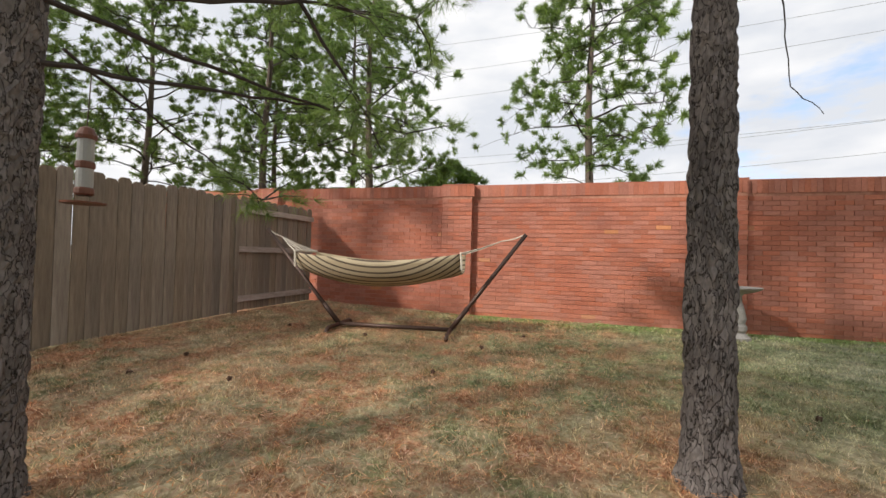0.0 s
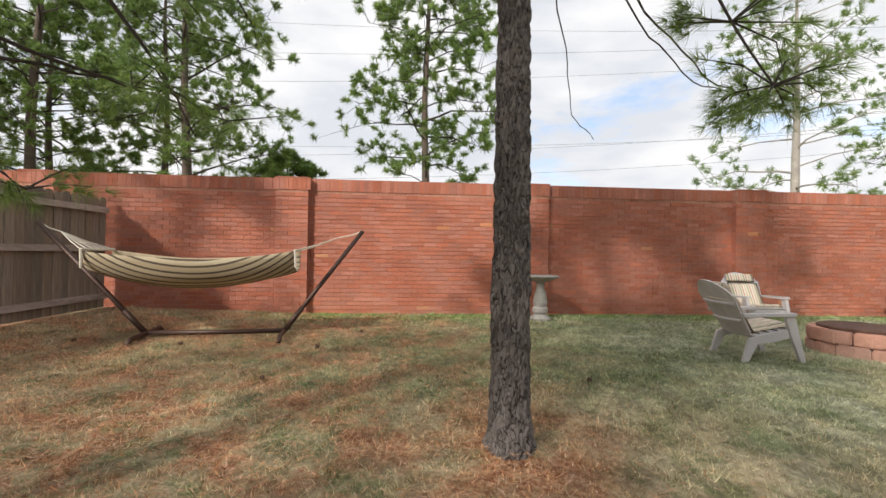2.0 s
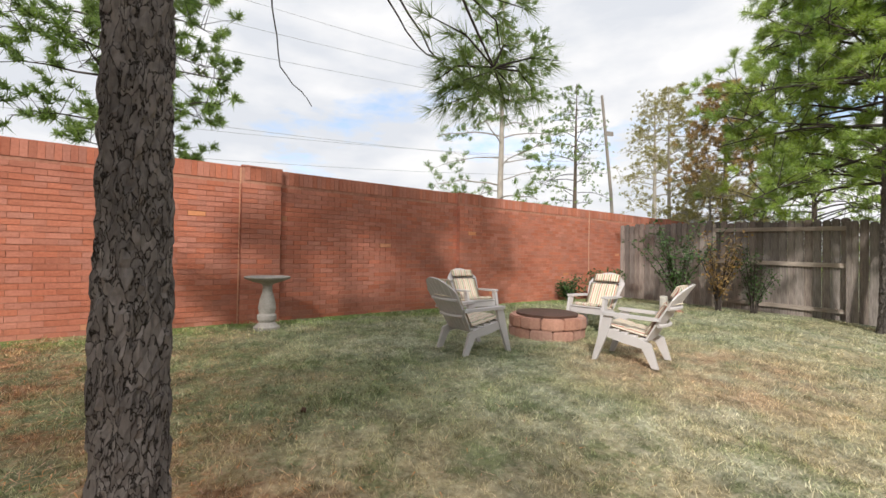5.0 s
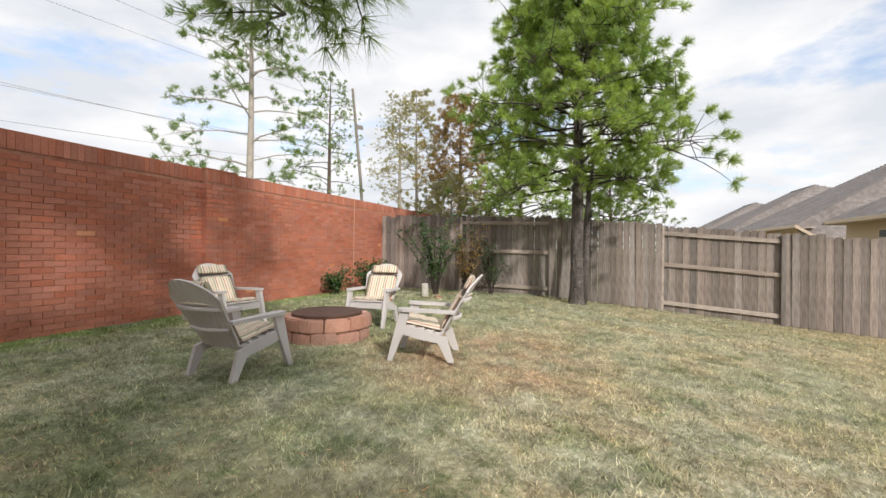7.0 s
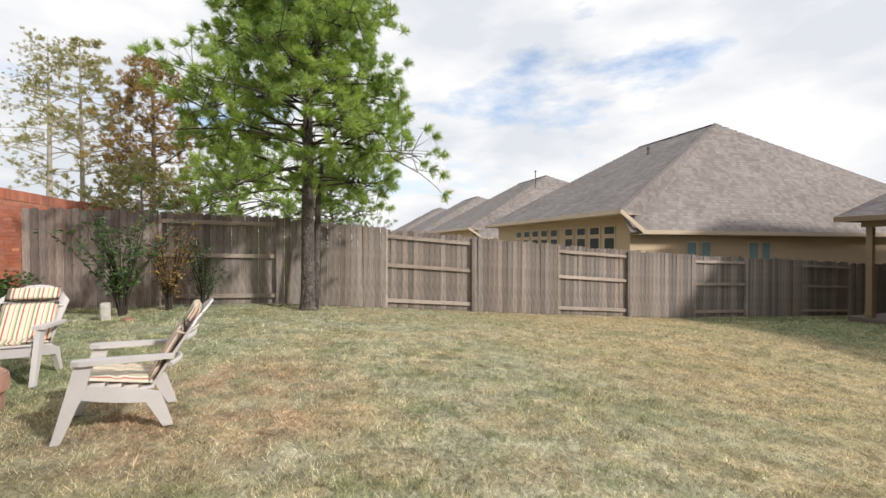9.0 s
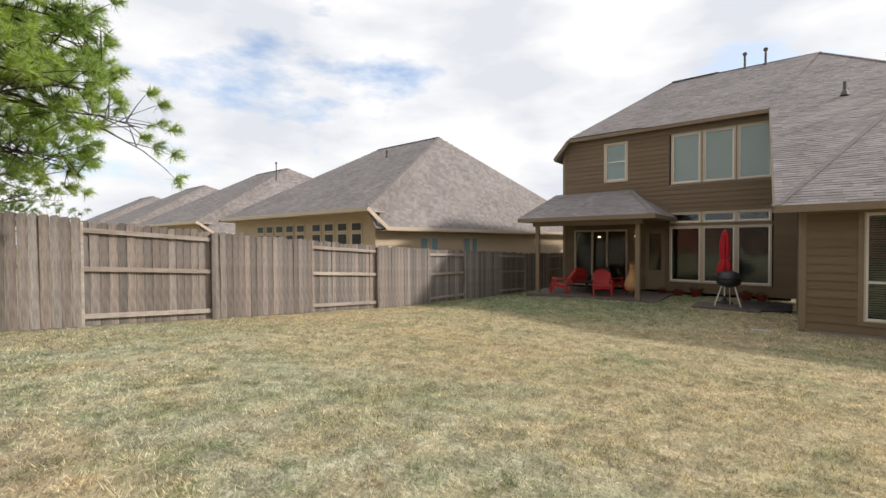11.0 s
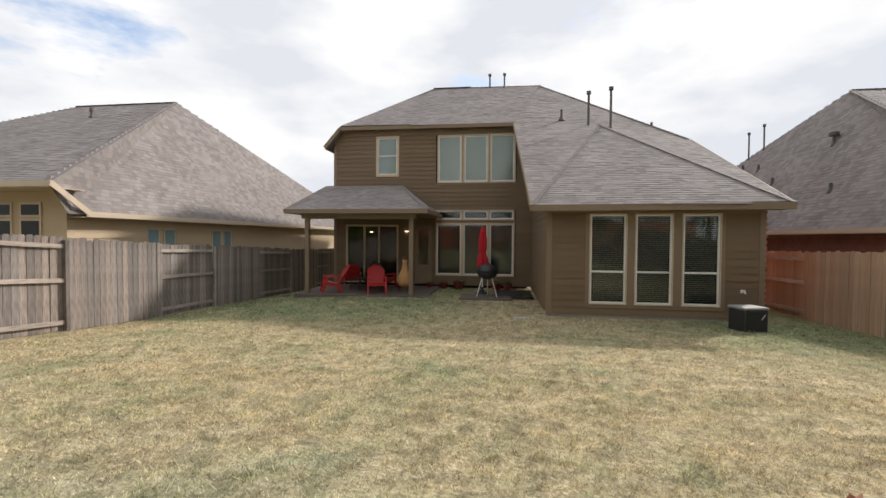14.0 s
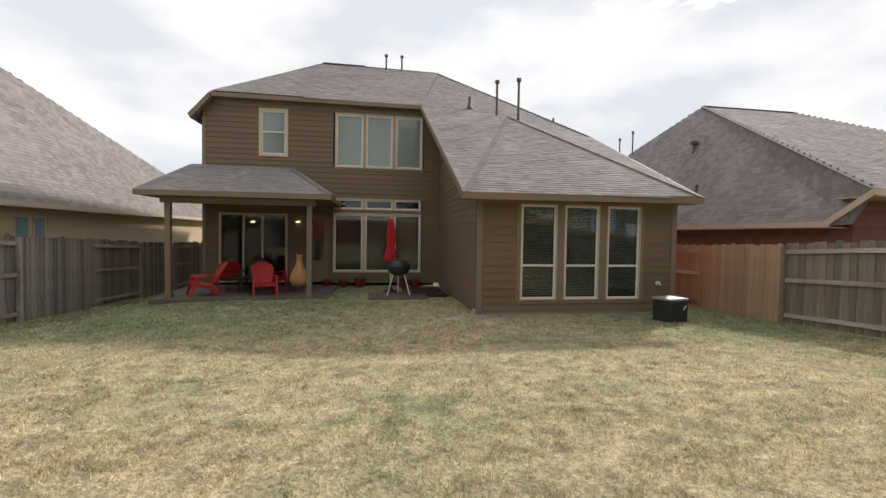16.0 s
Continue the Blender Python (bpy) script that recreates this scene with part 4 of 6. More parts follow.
for x, y, z, tall in ((-9.57, -24.61, 4.95, 0), (-9.40, -22.87, 4.67, 0), (-8.78, -20.64, 3.71, 0), (-8.30, -16.44, 2.95, 0), (-9.59, -18.23, 4.97, 1)):
    vent = thing("roof_vent", "small dark metal vent on the neighbour's shingle roof", "roof vent", "vents on the west roof", m=pose(x, y, z))
    bm = bmesh.new()
    lathe(bm, ((0.13, -0.12), (0.07, 0.06), (0.055, 0.07), (0.055, 0.34 if tall else 0.26)), 10)
    part("stack", bm, PIPE, vent)
    if tall:
        bm = bmesh.new()
        lathe(bm, ((0.16, 0.30), (0.17, 0.34), (0.17, 0.44), (0.06, 0.48)), 12)
        part("hood", bm, PIPE, vent)
# ---- trees ----
BARK = bark_material("pine_bark", (0.155, 0.135, 0.125), (0.035, 0.028, 0.024), scale=9.5)
BARK_FAR = material("pine_bark_dark", (0.12, 0.09, 0.07), 0.95, 0.4, scale=4, fine=25, bump=0.5)
BARK_GREY = material("pale_bark", (0.36, 0.32, 0.28), 0.95, 0.3, scale=4, fine=25, bump=0.4)
TWIG = material("twig_bark", (0.055, 0.044, 0.038), 0.95, 0.3, fine=40, bump=0.3)
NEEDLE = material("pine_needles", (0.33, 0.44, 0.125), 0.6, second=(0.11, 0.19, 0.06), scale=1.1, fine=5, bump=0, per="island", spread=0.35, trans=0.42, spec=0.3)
# paler copy of NEEDLE, with sunlight put into its colour
NEEDLE_LIT = material("sunlit_pine_needles", (0.52, 0.64, 0.15), 0.6, second=(0.19, 0.31, 0.09), scale=0.9, fine=5, bump=0, per="island", spread=0.35, trans=0.45, spec=0.3)
# darker copy of NEEDLE for the crowns of the near pines
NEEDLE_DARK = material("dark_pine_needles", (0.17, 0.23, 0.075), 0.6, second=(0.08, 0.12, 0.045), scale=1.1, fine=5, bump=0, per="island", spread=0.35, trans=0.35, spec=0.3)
LEAF_RUST = material("autumn_leaves", (0.50, 0.32, 0.12), 0.7, second=(0.27, 0.19, 0.08), scale=1, fine=5, bump=0, per="island", spread=0.35, trans=0.4)
LEAF_YEL = material("yellowing_leaves", (0.52, 0.46, 0.19), 0.7, second=(0.30, 0.29, 0.12), scale=1, fine=5, bump=0, per="island", spread=0.35, trans=0.4)
LEAF_GRN = material("shrub_leaves", (0.105, 0.19, 0.055), 0.5, second=(0.045, 0.09, 0.032), scale=3, fine=9, bump=0, per="island", spread=0.3, trans=0.3)


def bark_trunk(pts, radii, n=44, step=0.028, depth=0.017, seed=0.0):
    """A trunk with raised bark plates and dark furrows."""
    bm = bmesh.new()
    P = [Vector(p) for p in pts]
    seg = [(b - a).length for a, b in zip(P, P[1:])]
    total = sum(seg)
    rings = []
    m = max(3, int(total / step))
    for i in range(m + 1):
        s = total * i / m
        k, t = 0, s
        while k < len(seg) - 1 and t > seg[k]:
            t -= seg[k]
            k += 1
        f = min(1.0, t / seg[k])
        c, r = P[k].lerp(P[k + 1], f), lerp(radii[k], radii[k + 1], f)
        ring = []
        for j in range(n):
            a = math.tau * j / n
            q = Vector((math.cos(a) * 2.6, math.sin(a) * 2.6, s * 9.0 + seed))
            q += Vector((0.35, 0.2, 0.35)) * noise.noise(q * 1.7)
            d = noise.voronoi(q)[0]
            plate = min(1.0, (d[1] - d[0]) * 2.6)
            rr = r * (1 + 0.05 * noise.noise(q * 0.3)) + depth * (plate - 0.6) + 0.004 * noise.noise(q * 4)
            ring.append(bm.verts.new((c.x + rr * math.cos(a), c.y + rr * math.sin(a), c.z)))
        rings.append(ring)
    for a, b in zip(rings, rings[1:]):
        for j in range(n):
            k = (j + 1) % n
            bm.faces.new((a[j], a[k], b[k], b[j]))
    bm.faces.new(rings[-1])
    return bm


def tuft(v, f, p, d, r, count, length, width, spread=0.9):
    """A brush of needles at p about the direction d."""
    for _ in range(count):
        q = Vector((r.gauss(0, spread), r.gauss(0, spread), r.gauss(0.1, spread))) + d
        if q.length < 0.05:
            continue
        q.normalize()
        side = q.cross(Vector((r.uniform(-1, 1), r.uniform(-1, 1), r.uniform(-1, 1))))
        if side.length < 0.05:
            continue
        side = side.normalized() * width * r.uniform(0.7, 1.2)
        ln = length * r.uniform(0.65, 1.15)
        tip = p + q * ln - Vector((0, 0, ln * 0.12))
        i = len(v)
        v.extend((tuple(p - side * 0.5), tuple(p + side * 0.5), tuple(tip)))
        f.append((i, i + 1, i + 2))


def pine(name, label, x, y, height, r0, crown0, crown_r, seed, branches=60, tufts=9, count=9, length=0.2, width=0.018, needles=None, bark=None, lean=(0.0, 0.0), near=False, shape=0.75, droop=0.1, group="", gap=0.0, clump=0.55, inner=0.5):
    r = random.Random(seed)
    g = gz(x, y) - 0.05
    t = thing(name, label, "tree", group, m=pose(x, y, g))
    wob = 0.0 if near else 0.06
    ctr = lambda z: Vector((lean[0] * z + wob * math.sin(z * 0.7 + seed), lean[1] * z + wob * math.cos(z * 0.5 + seed), z))
    zs = [0, 0.12, 0.35, 1.0, 2.0, 3.2, 4.6, 6.0, 8.0, 10.0, 13.0]
    zs = [z for z in zs if z < height] + [height]
    rad = [max(0.012, r0 * (1 - z / height) ** 0.75) * (1.35 if z == 0 else 1.12 if z < 0.2 else 1.0) for z in zs]
    if near:
        part("trunk", bark_trunk([ctr(z) for z in zs], rad, seed=seed * 3.1), bark or BARK, t, smooth=False)
    else:
        bm = bmesh.new()
        tube(bm, [ctr(z) for z in zs], rad, 12, wob=0.06, r=r)
        part("trunk", bm, bark or BARK_FAR, t, smooth=True)
    limbs = bmesh.new()
    v, f = [], []
    for i in range(branches):
        k = (i + r.random()) / branches
        z = crown0 + (height - crown0) * (k ** 0.85) * 0.97
        prof = math.sin(math.pi * min(1.0, 0.18 + 0.82 * (1 - k))) ** 0.6 if shape < 0 else (1 - k) ** shape * (0.75 + 0.25 * min(1.0, k * 6))
        ln = crown_r * prof * r.uniform(0.6, 1.0) + 0.25
        if r.random() < gap:
            continue
        a = i * 2.399 + r.uniform(-0.5, 0.5)
        d = Vector((math.cos(a), math.sin(a), r.uniform(-0.12, 0.62)))
        p = ctr(z)
        pts = [p]
        m = 5
        for j in range(m):
            q = d.copy()
            q.z += 0.10 - droop * (j + 1) + r.uniform(-0.12, 0.12)
            q.x += r.uniform(-0.2, 0.2)
            q.y += r.uniform(-0.2, 0.2)
            pts.append(pts[-1] + q.normalized() * ln / m)
        br = max(0.010, 0.0125 * ln)
        tube(limbs, pts, [br * (1 - 0.8 * j / m) for j in range(m + 1)], 5, r=r)
        for j in range(tufts):
            s = lerp(inner, 1.0, (j + r.random()) / tufts)
            kk = min(m - 1, int(s * m))
            c = pts[kk].lerp(pts[kk + 1], s * m - kk)
            off = Vector((r.gauss(0, 1), r.gauss(0, 1), r.gauss(0.35, 0.8))) * clump * min(1.0, ln * 0.35) * 0.5
            e = c + off
            if off.length > 0.15:
                tube(limbs, [c, c.lerp(e, 0.6) + Vector((0, 0, 0.02)), e], [0.010, 0.007, 0.004], 3, caps=False, r=r)
            dd = (off.normalized() * 0.45 + d * 0.5 + Vector((0, 0, 0.35))).normalized()
            # a few brush-like shoots from each twig end, needles swept forward along them
            for _ in range(3):
                ax_ = (dd + Vector((r.gauss(0, 0.6), r.gauss(0, 0.6), r.gauss(0, 0.45)))).normalized()
                for q in range(3):
                    tuft(v, f, e + ax_ * length * (0.1 + 0.28 * q), ax_, r, max(2, count // 6), length * (0.95 - 0.1 * q), width, 0.8)
    part("branchwork", limbs, bark if not near and bark else TWIG, t)
    ob = new("crown", raw_mesh("crown", v, f, needles or NEEDLE))
    ob.parent = t
    return t


# the two pines by the camera's start: trunks, low limbs and drooping sprays
def near_pine(name, label, x, y, r0, lean, seed, limbs_spec, height=9.0):
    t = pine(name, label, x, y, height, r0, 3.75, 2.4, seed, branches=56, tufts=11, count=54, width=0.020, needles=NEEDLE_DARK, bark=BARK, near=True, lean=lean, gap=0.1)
    r = random.Random(seed + 50)
    for pts, rad, sprays in limbs_spec:
        bm = bmesh.new()
        base = Vector((x, y, gz(x, y) - 0.05))
        P = [Vector(p) - base for p in pts]
        fine = []
        for a, b in zip(P, P[1:]):
            for j in range(5):
                fine.append(a.lerp(b, j / 5) + Vector((r.uniform(-1, 1), r.uniform(-1, 1), r.uniform(-1, 1))) * 0.012)
        fine.append(P[-1])
        tube(bm, fine, [rad * 0.72 * (1 - 0.7 * i / len(fine)) for i in range(len(fine))], 6, r=r)
        v, f = [], []
        for s, n, size in sprays:
            c = fine[min(len(fine) - 1, int(s * (len(fine) - 1)))]
            for _ in range(max(4, n // 3)):
                out = Vector((r.gauss(0, 1), r.gauss(0, 1), r.gauss(-0.15, 0.55))).normalized() * size * r.uniform(1.0, 2.4)
                e = c + out
                mid_p = c.lerp(e, 0.5) + Vector((r.uniform(-1, 1), r.uniform(-1, 1), 0.4)) * size * 0.3
                tube(bm, [c, mid_p, e], [0.007, 0.005, 0.002], 4, caps=False, r=r)
                for k in range(7):
                    u = lerp(0.35, 1.0, (k + r.random()) / 7)
                    q = (c.lerp(mid_p, u * 2) if u < 0.5 else mid_p.lerp(e, u * 2 - 1)) + Vector((r.gauss(0, 1), r.gauss(0, 1), r.gauss(0, 1))) * 0.035
                    tuft(v, f, q, out.normalized() * 0.9, r, 30, 0.135, 0.0042, 0.55)
        lb = part("limb", bm, TWIG, t)
        if v:
            ob = new("needle_spray", raw_mesh("needle_spray", v, f, NEEDLE))
            ob.parent = lb
            ob["kind"] = "stuff"
    return t


near_pine("pine_tree", "pine with thick scaly grey-brown bark on the lawn", 1.145, 2.40, 0.118, (-0.003, 0.0), 11, [
    ([(1.20, 2.40, 3.4), (1.8, 2.45, 3.25), (2.3, 2.42, 2.75), (2.72, 2.38, 2.10)], 0.026, [(0.72, 14, 0.22), (0.86, 24, 0.24), (1.0, 34, 0.25)]),
    ([(1.20, 2.42, 3.2), (1.8, 2.75, 3.1), (2.3, 2.9, 2.7), (2.75, 2.9, 2.3), (3.1, 2.85, 2.2)], 0.016, [(1.0, 9, 0.2)]),
    ([(1.20, 2.45, 3.0), (1.55, 2.9, 2.9), (1.75, 3.2, 2.55), (1.85, 3.35, 2.2), (2.1, 3.5, 2.05)], 0.010, []),
    ([(1.22, 2.40, 3.1), (1.7, 2.6, 3.0), (2.1, 2.65, 2.5), (2.35, 2.6, 2.2), (2.75, 2.6, 2.1)], 0.012, [(1.0, 4, 0.12)]),
])
near_pine("pine_tree", "dark leaning pine trunk with low spreading limbs by the fence", -1.90, 1.245, 0.135, (0.034, 0.0), 12, [
    ([(-1.75, 1.30, 2.18), (-1.5, 1.8, 2.35), (-1.2, 2.35, 2.62), (-0.7, 3.1, 2.85)], 0.03, [(0.8, 8, 0.25), (1.0, 10, 0.28)]),
    ([(-1.75, 1.30, 2.10), (-1.55, 2.0, 2.08), (-1.25, 2.9, 2.10), (-0.95, 3.6, 2.12)], 0.022, [(0.7, 6, 0.22), (1.0, 10, 0.25)]),
    ([(-1.75, 1.30, 1.82), (-1.6, 2.0, 1.95), (-1.35, 2.8, 2.12), (-1.0, 3.5, 2.22)], 0.020, [(0.8, 6, 0.2), (1.0, 9, 0.25)]),
    ([(-1.2, 2.35, 2.62), (-1.1, 2.65, 2.35), (-1.0, 2.95, 2.05), (-0.95, 3.1, 1.85)], 0.020, [(0.6, 5, 0.15)]),
    ([(-1.85, 1.45, 1.95), (-2.0, 2.1, 1.80), (-1.95, 2.6, 1.60), (-1.8, 2.8, 1.42)], 0.012, [(0.85, 9, 0.13), (1.0, 14, 0.15)]),
    ([(-1.75, 1.35, 2.5), (-1.5, 2.0, 2.75), (-1.2, 2.6, 3.0), (-0.4, 3.2, 3.1)], 0.026, [(0.5, 10, 0.3), (0.75, 12, 0.32), (1.0, 14, 0.32)]),
])
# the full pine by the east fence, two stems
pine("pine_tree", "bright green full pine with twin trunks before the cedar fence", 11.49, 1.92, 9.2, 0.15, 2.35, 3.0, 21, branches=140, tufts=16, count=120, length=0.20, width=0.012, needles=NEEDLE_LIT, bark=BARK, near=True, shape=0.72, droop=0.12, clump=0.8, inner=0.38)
twin = bpy.data.objects["pine_tree.002"]
bm = bmesh.new()
tube(bm, [(11.72, 1.78, -0.3), (11.74, 1.75, 0.8), (11.82, 1.72, 1.6), (12.0, 1.70, 2.3), (12.3, 1.6, 3.2)], [0.085, 0.075, 0.07, 0.06, 0.03], 12, wob=0.05)
for vv in bm.verts:
    vv.co -= twin.matrix_basis.translation
part("second_trunk", bm, BARK, twin, smooth=True)
# pines behind the brick wall
G = "pines beyond the brick wall"
for x, y, h, r0, c0, cr, seed, br, nm in ((-6.5, 13.8, 13.5, 0.17, 3.0, 3.7, 31, 52, NEEDLE), (1.0, 13.8, 13.0, 0.15, 2.9, 3.3, 32, 54, NEEDLE), (-10.6, 13.4, 14.0, 0.16, 2.4, 3.4, 33, 48, NEEDLE),
                                        (-15.5, 12.6, 13.0, 0.16, 1.8, 3.8, 34, 54, NEEDLE), (-9.2, 17.5, 14.0, 0.16, 2.2, 3.8, 35, 42, NEEDLE), (-19.5, 10.0, 12.5, 0.16, 1.6, 4.0, 36, 56, NEEDLE), (-13.0, 17.0, 12.0, 0.16, 1.6, 4.0, 38, 48, NEEDLE),
                                        (-4.2, 16.5, 4.6, 0.08, 1.2, 2.2, 37, 40, NEEDLE), (-16.0, 7.0, 11.0, 0.16, 1.5, 4.0, 39, 90, NEEDLE)):
    pine("pine_tree", "tall open-crowned pine beyond the brick wall", x, y, h, r0, c0, cr, seed, branches=br, tufts=13, count=66, length=0.25, width=0.031, needles=nm, shape=0.5, group=G, clump=0.8)
pine("pine_tree", "pale-trunked thin pine with sparse needles beyond the brick wall", 14.1, 14.0, 12.5, 0.17, 3.0, 3.9, 41, branches=46, tufts=10, count=48, length=0.24, width=0.022, needles=NEEDLE, bark=BARK_GREY, shape=0.4, group=G, gap=0.12)
for x, y, h, r0, c0, cr, seed, nm, br, lab in ((27.5, 20.0, 14.0, 0.2, 4.0, 3.2, 42, NEEDLE, 40, "thin far pine with sparse green needles"), (41.0, 21.0, 17.0, 0.25, 6.0, 4.6, 43, LEAF_YEL, 46, "far bare tree with a few yellow leaves"),
                                             (20.5, 7.7, 8.3, 0.14, 2.6, 2.1, 44, LEAF_RUST, 66, "tree with rust-brown autumn leaves beyond the fence"), (21.5, 10.4, 9.3, 0.12, 2.8, 2.4, 45, LEAF_YEL, 40, "half-bare tree with yellowing leaves beyond the fence"),
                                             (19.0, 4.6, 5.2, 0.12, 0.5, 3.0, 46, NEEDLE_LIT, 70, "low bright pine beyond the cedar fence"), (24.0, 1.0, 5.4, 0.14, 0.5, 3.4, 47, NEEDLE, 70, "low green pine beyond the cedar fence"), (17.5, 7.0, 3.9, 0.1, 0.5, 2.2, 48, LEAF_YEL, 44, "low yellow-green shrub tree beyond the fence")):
    pine("tree", lab, x, y, h, r0, c0, cr, seed, branches=br, tufts=12, count=30, length=0.18, width=0.024, needles=nm, bark=BARK_GREY if nm is LEAF_YEL else None, shape=0.45, clump=0.85)

# unseen pines added to the west, to shade the lawn's back half and wall
for x, y, h, r0, c0, cr, seed, br in ((-5.2, -5.0, 9.6, 0.13, 5.2, 2.0, 51, 50), (-7.8, -3.8, 8.2, 0.14, 4.0, 2.1, 52, 16), (-7.7, 2.7, 8.6, 0.14, 2.8, 2.1, 53, 28)):
    pine("pine_tree", "unseen pine added to the west to shade the lawn", x, y, h, r0, c0, cr, seed, branches=br, tufts=11, count=40, length=0.29, width=0.020, shape=0.4, clump=0.9, gap=0.15)

# utility pole and wires
POLE = material("pole_wood", (0.24, 0.21, 0.19), 0.9, 0.2, fine=20, bump=0.3)
WIRE = material("wire", (0.30, 0.30, 0.32), 0.5, 0.05, bump=0)
up = thing("utility_pole", "tall leaning grey wooden utility pole", "utility pole", m=pose(48.2, 30, 0))
bm = bmesh.new()
tube(bm, [(1.2, 0, -1), (0, 0, 9), (-2.1, 0, 20.3)], [0.21, 0.19, 0.15], 10)
part("pole", bm, POLE, up)
bm = bmesh.new()
beam(bm, (-0.9, 0.15, 16.0), (0.5, 0.15, 16.2), 0.2, 0.5)
part("transformer", bm, POLE, up)
for k, (z0, z1, y1) in enumerate(((20.0, 27.0, 44), (19.3, 22.5, 44), (18.0, 18.5, 43), (12.8, 11.0, 42), (12.2, 13.2, 42), (10.8, 9.0, 42))):
    bm = bmesh.new()
    a, b = Vector((46.2, 30, z0)), Vector((-70, y1, z1))
    pts = [a.lerp(b, i / 24) - Vector((0, 0, 3.0 * (1 - (2 * i / 24 - 1) ** 2))) for i in range(25)]
    tube(bm, pts, 0.014, 4)
    tagged(part("power_line", bm, WIRE), "thin dark overhead power line across the sky", "power line", "overhead power lines")

# rose bushes in the corner
def shrub(name, label, x, y, h, w, seed, stems, mat, leaf=0.06):
    r = random.Random(seed)
    t = thing(name, label, "shrub", m=pose(x, y, gz(x, y)))
    bm = bmesh.new()
    v, f = [], []
    for i in range(stems):
        a = r.uniform(0, math.tau)
        rr, hh = w * r.uniform(0.3, 1.0), h * r.uniform(0.55, 1.05)
        pts = [(0.05 * math.cos(a), 0.05 * math.sin(a), -0.02)]
        for j in range(1, 6):
            s = j / 5
            pts.append((rr * s ** 1.3 * math.cos(a) + r.uniform(-0.03, 0.03), rr * s ** 1.3 * math.sin(a) + r.uniform(-0.03, 0.03), hh * s ** 0.9))
        tube(bm, pts, [0.014, 0.012, 0.010, 0.008, 0.005, 0.003], 5, r=r)
        for k in range(60):
            s = r.uniform(0.25, 1.0) * 5
            j = min(4, int(s))
            c = Vector(pts[j]).lerp(Vector(pts[j + 1]), s - j) + Vector((r.gauss(0, 0.06), r.gauss(0, 0.06), r.gauss(0, 0.05)))
            d = Vector((r.uniform(-1, 1), r.uniform(-1, 1), r.uniform(-0.6, 0.6))).normalized()
            sd = d.cross(Vector((r.uniform(-1, 1), r.uniform(-1, 1), 1))).normalized() * leaf * 0.32
            i0 = len(v)
            v.extend((tuple(c), tuple(c + d * leaf * 0.5 + sd), tuple(c + d * leaf), tuple(c + d * leaf * 0.5 - sd)))
            f.append((i0, i0 + 1, i0 + 2, i0 + 3))
    part("cane_work", bm, TWIG, t)
    ob = new("foliage", raw_mesh("foliage", v, f, mat))
    ob.parent = t
    return t


shrub("rose_bush", "tall arching rose bush with green leaves before the fence", 10.9, 5.1, 1.85, 1.05, 61, 20, LEAF_GRN, 0.085)
shrub("rose_bush", "leggy rose bush with reddish leaves before the fence", 11.7, 4.6, 1.7, 0.75, 62, 16, LEAF_RUST, 0.07)
shrub("shrub", "low bright green shrub at the brick wall's foot", 10.5, 6.7, 0.75, 0.5, 63, 18, LEAF_GRN, 0.08)
shrub("shrub", "small green shrub with red tips at the wall's foot", 9.6, 7.0, 0.6, 0.4, 64, 14, LEAF_GRN, 0.07)
shrub("rose_bush", "dark green rose bush against the fence rails", 11.9, 4.0, 1.5, 0.5, 65, 14, LEAF_GRN, 0.06)

# ---- garden furniture ----
RESIN = material("taupe_resin", (0.56, 0.53, 0.53), 0.55, 0.06, scale=4, fine=60, bump=0.04)
RESIN_DK = material("grey_resin", (0.30, 0.285, 0.275), 0.55, 0.06, scale=4, fine=60, bump=0.04)
RED = material("red_resin", (0.42, 0.02, 0.018), 0.5, 0.08, scale=4, fine=60, bump=0.03)
CORD = material("cream_cord", (0.66, 0.60, 0.50), 0.9, 0.1, fine=60, bump=0.3)


def stripes(name, cols, axis, period, rough=0.9):
    """Woven stripes across one object axis."""
    m = bpy.data.materials.new(name)
    m.use_nodes = True
    n, l = m.node_tree.nodes, m.node_tree.links
    b = n["Principled BSDF"]
    b.inputs["Roughness"].default_value = rough
    co, sp, dv, fr, rp = n.new("ShaderNodeTexCoord"), n.new("ShaderNodeSeparateXYZ"), n.new("ShaderNodeMath"), n.new("ShaderNodeMath"), n.new("ShaderNodeValToRGB")
    dv.operation, fr.operation = "DIVIDE", "FRACT"
    dv.inputs[1].default_value = period
    l.new(co.outputs["UV" if axis == "U" else "Object"], sp.inputs[0])
    l.new(sp.outputs["X" if axis == "U" else axis], dv.inputs[0])
    l.new(dv.outputs[0], fr.inputs[0]), l.new(fr.outputs[0], rp.inputs[0])
    rp.color_ramp.interpolation = "CONSTANT"
    while len(rp.color_ramp.elements) < len(cols):
        rp.color_ramp.elements.new(0.5)
    for i, (p, c) in enumerate(cols):
        rp.color_ramp.elements[i].position = p
        rp.color_ramp.elements[i].color = (*c, 1)
    l.new(rp.outputs[0], b.inputs["Base Color"])
    nz, bp = n.new("ShaderNodeTexNoise"), n.new("ShaderNodeBump")
    nz.inputs["Scale"].default_value = 120
    bp.inputs["Strength"].default_value, bp.inputs["Distance"].default_value = 0.3, 0.004
    l.new(co.outputs["Object"], nz.inputs["Vector"]), l.new(nz.outputs["Fac"], bp.inputs["Height"]), l.new(bp.outputs["Normal"], b.inputs["Normal"])
    return m


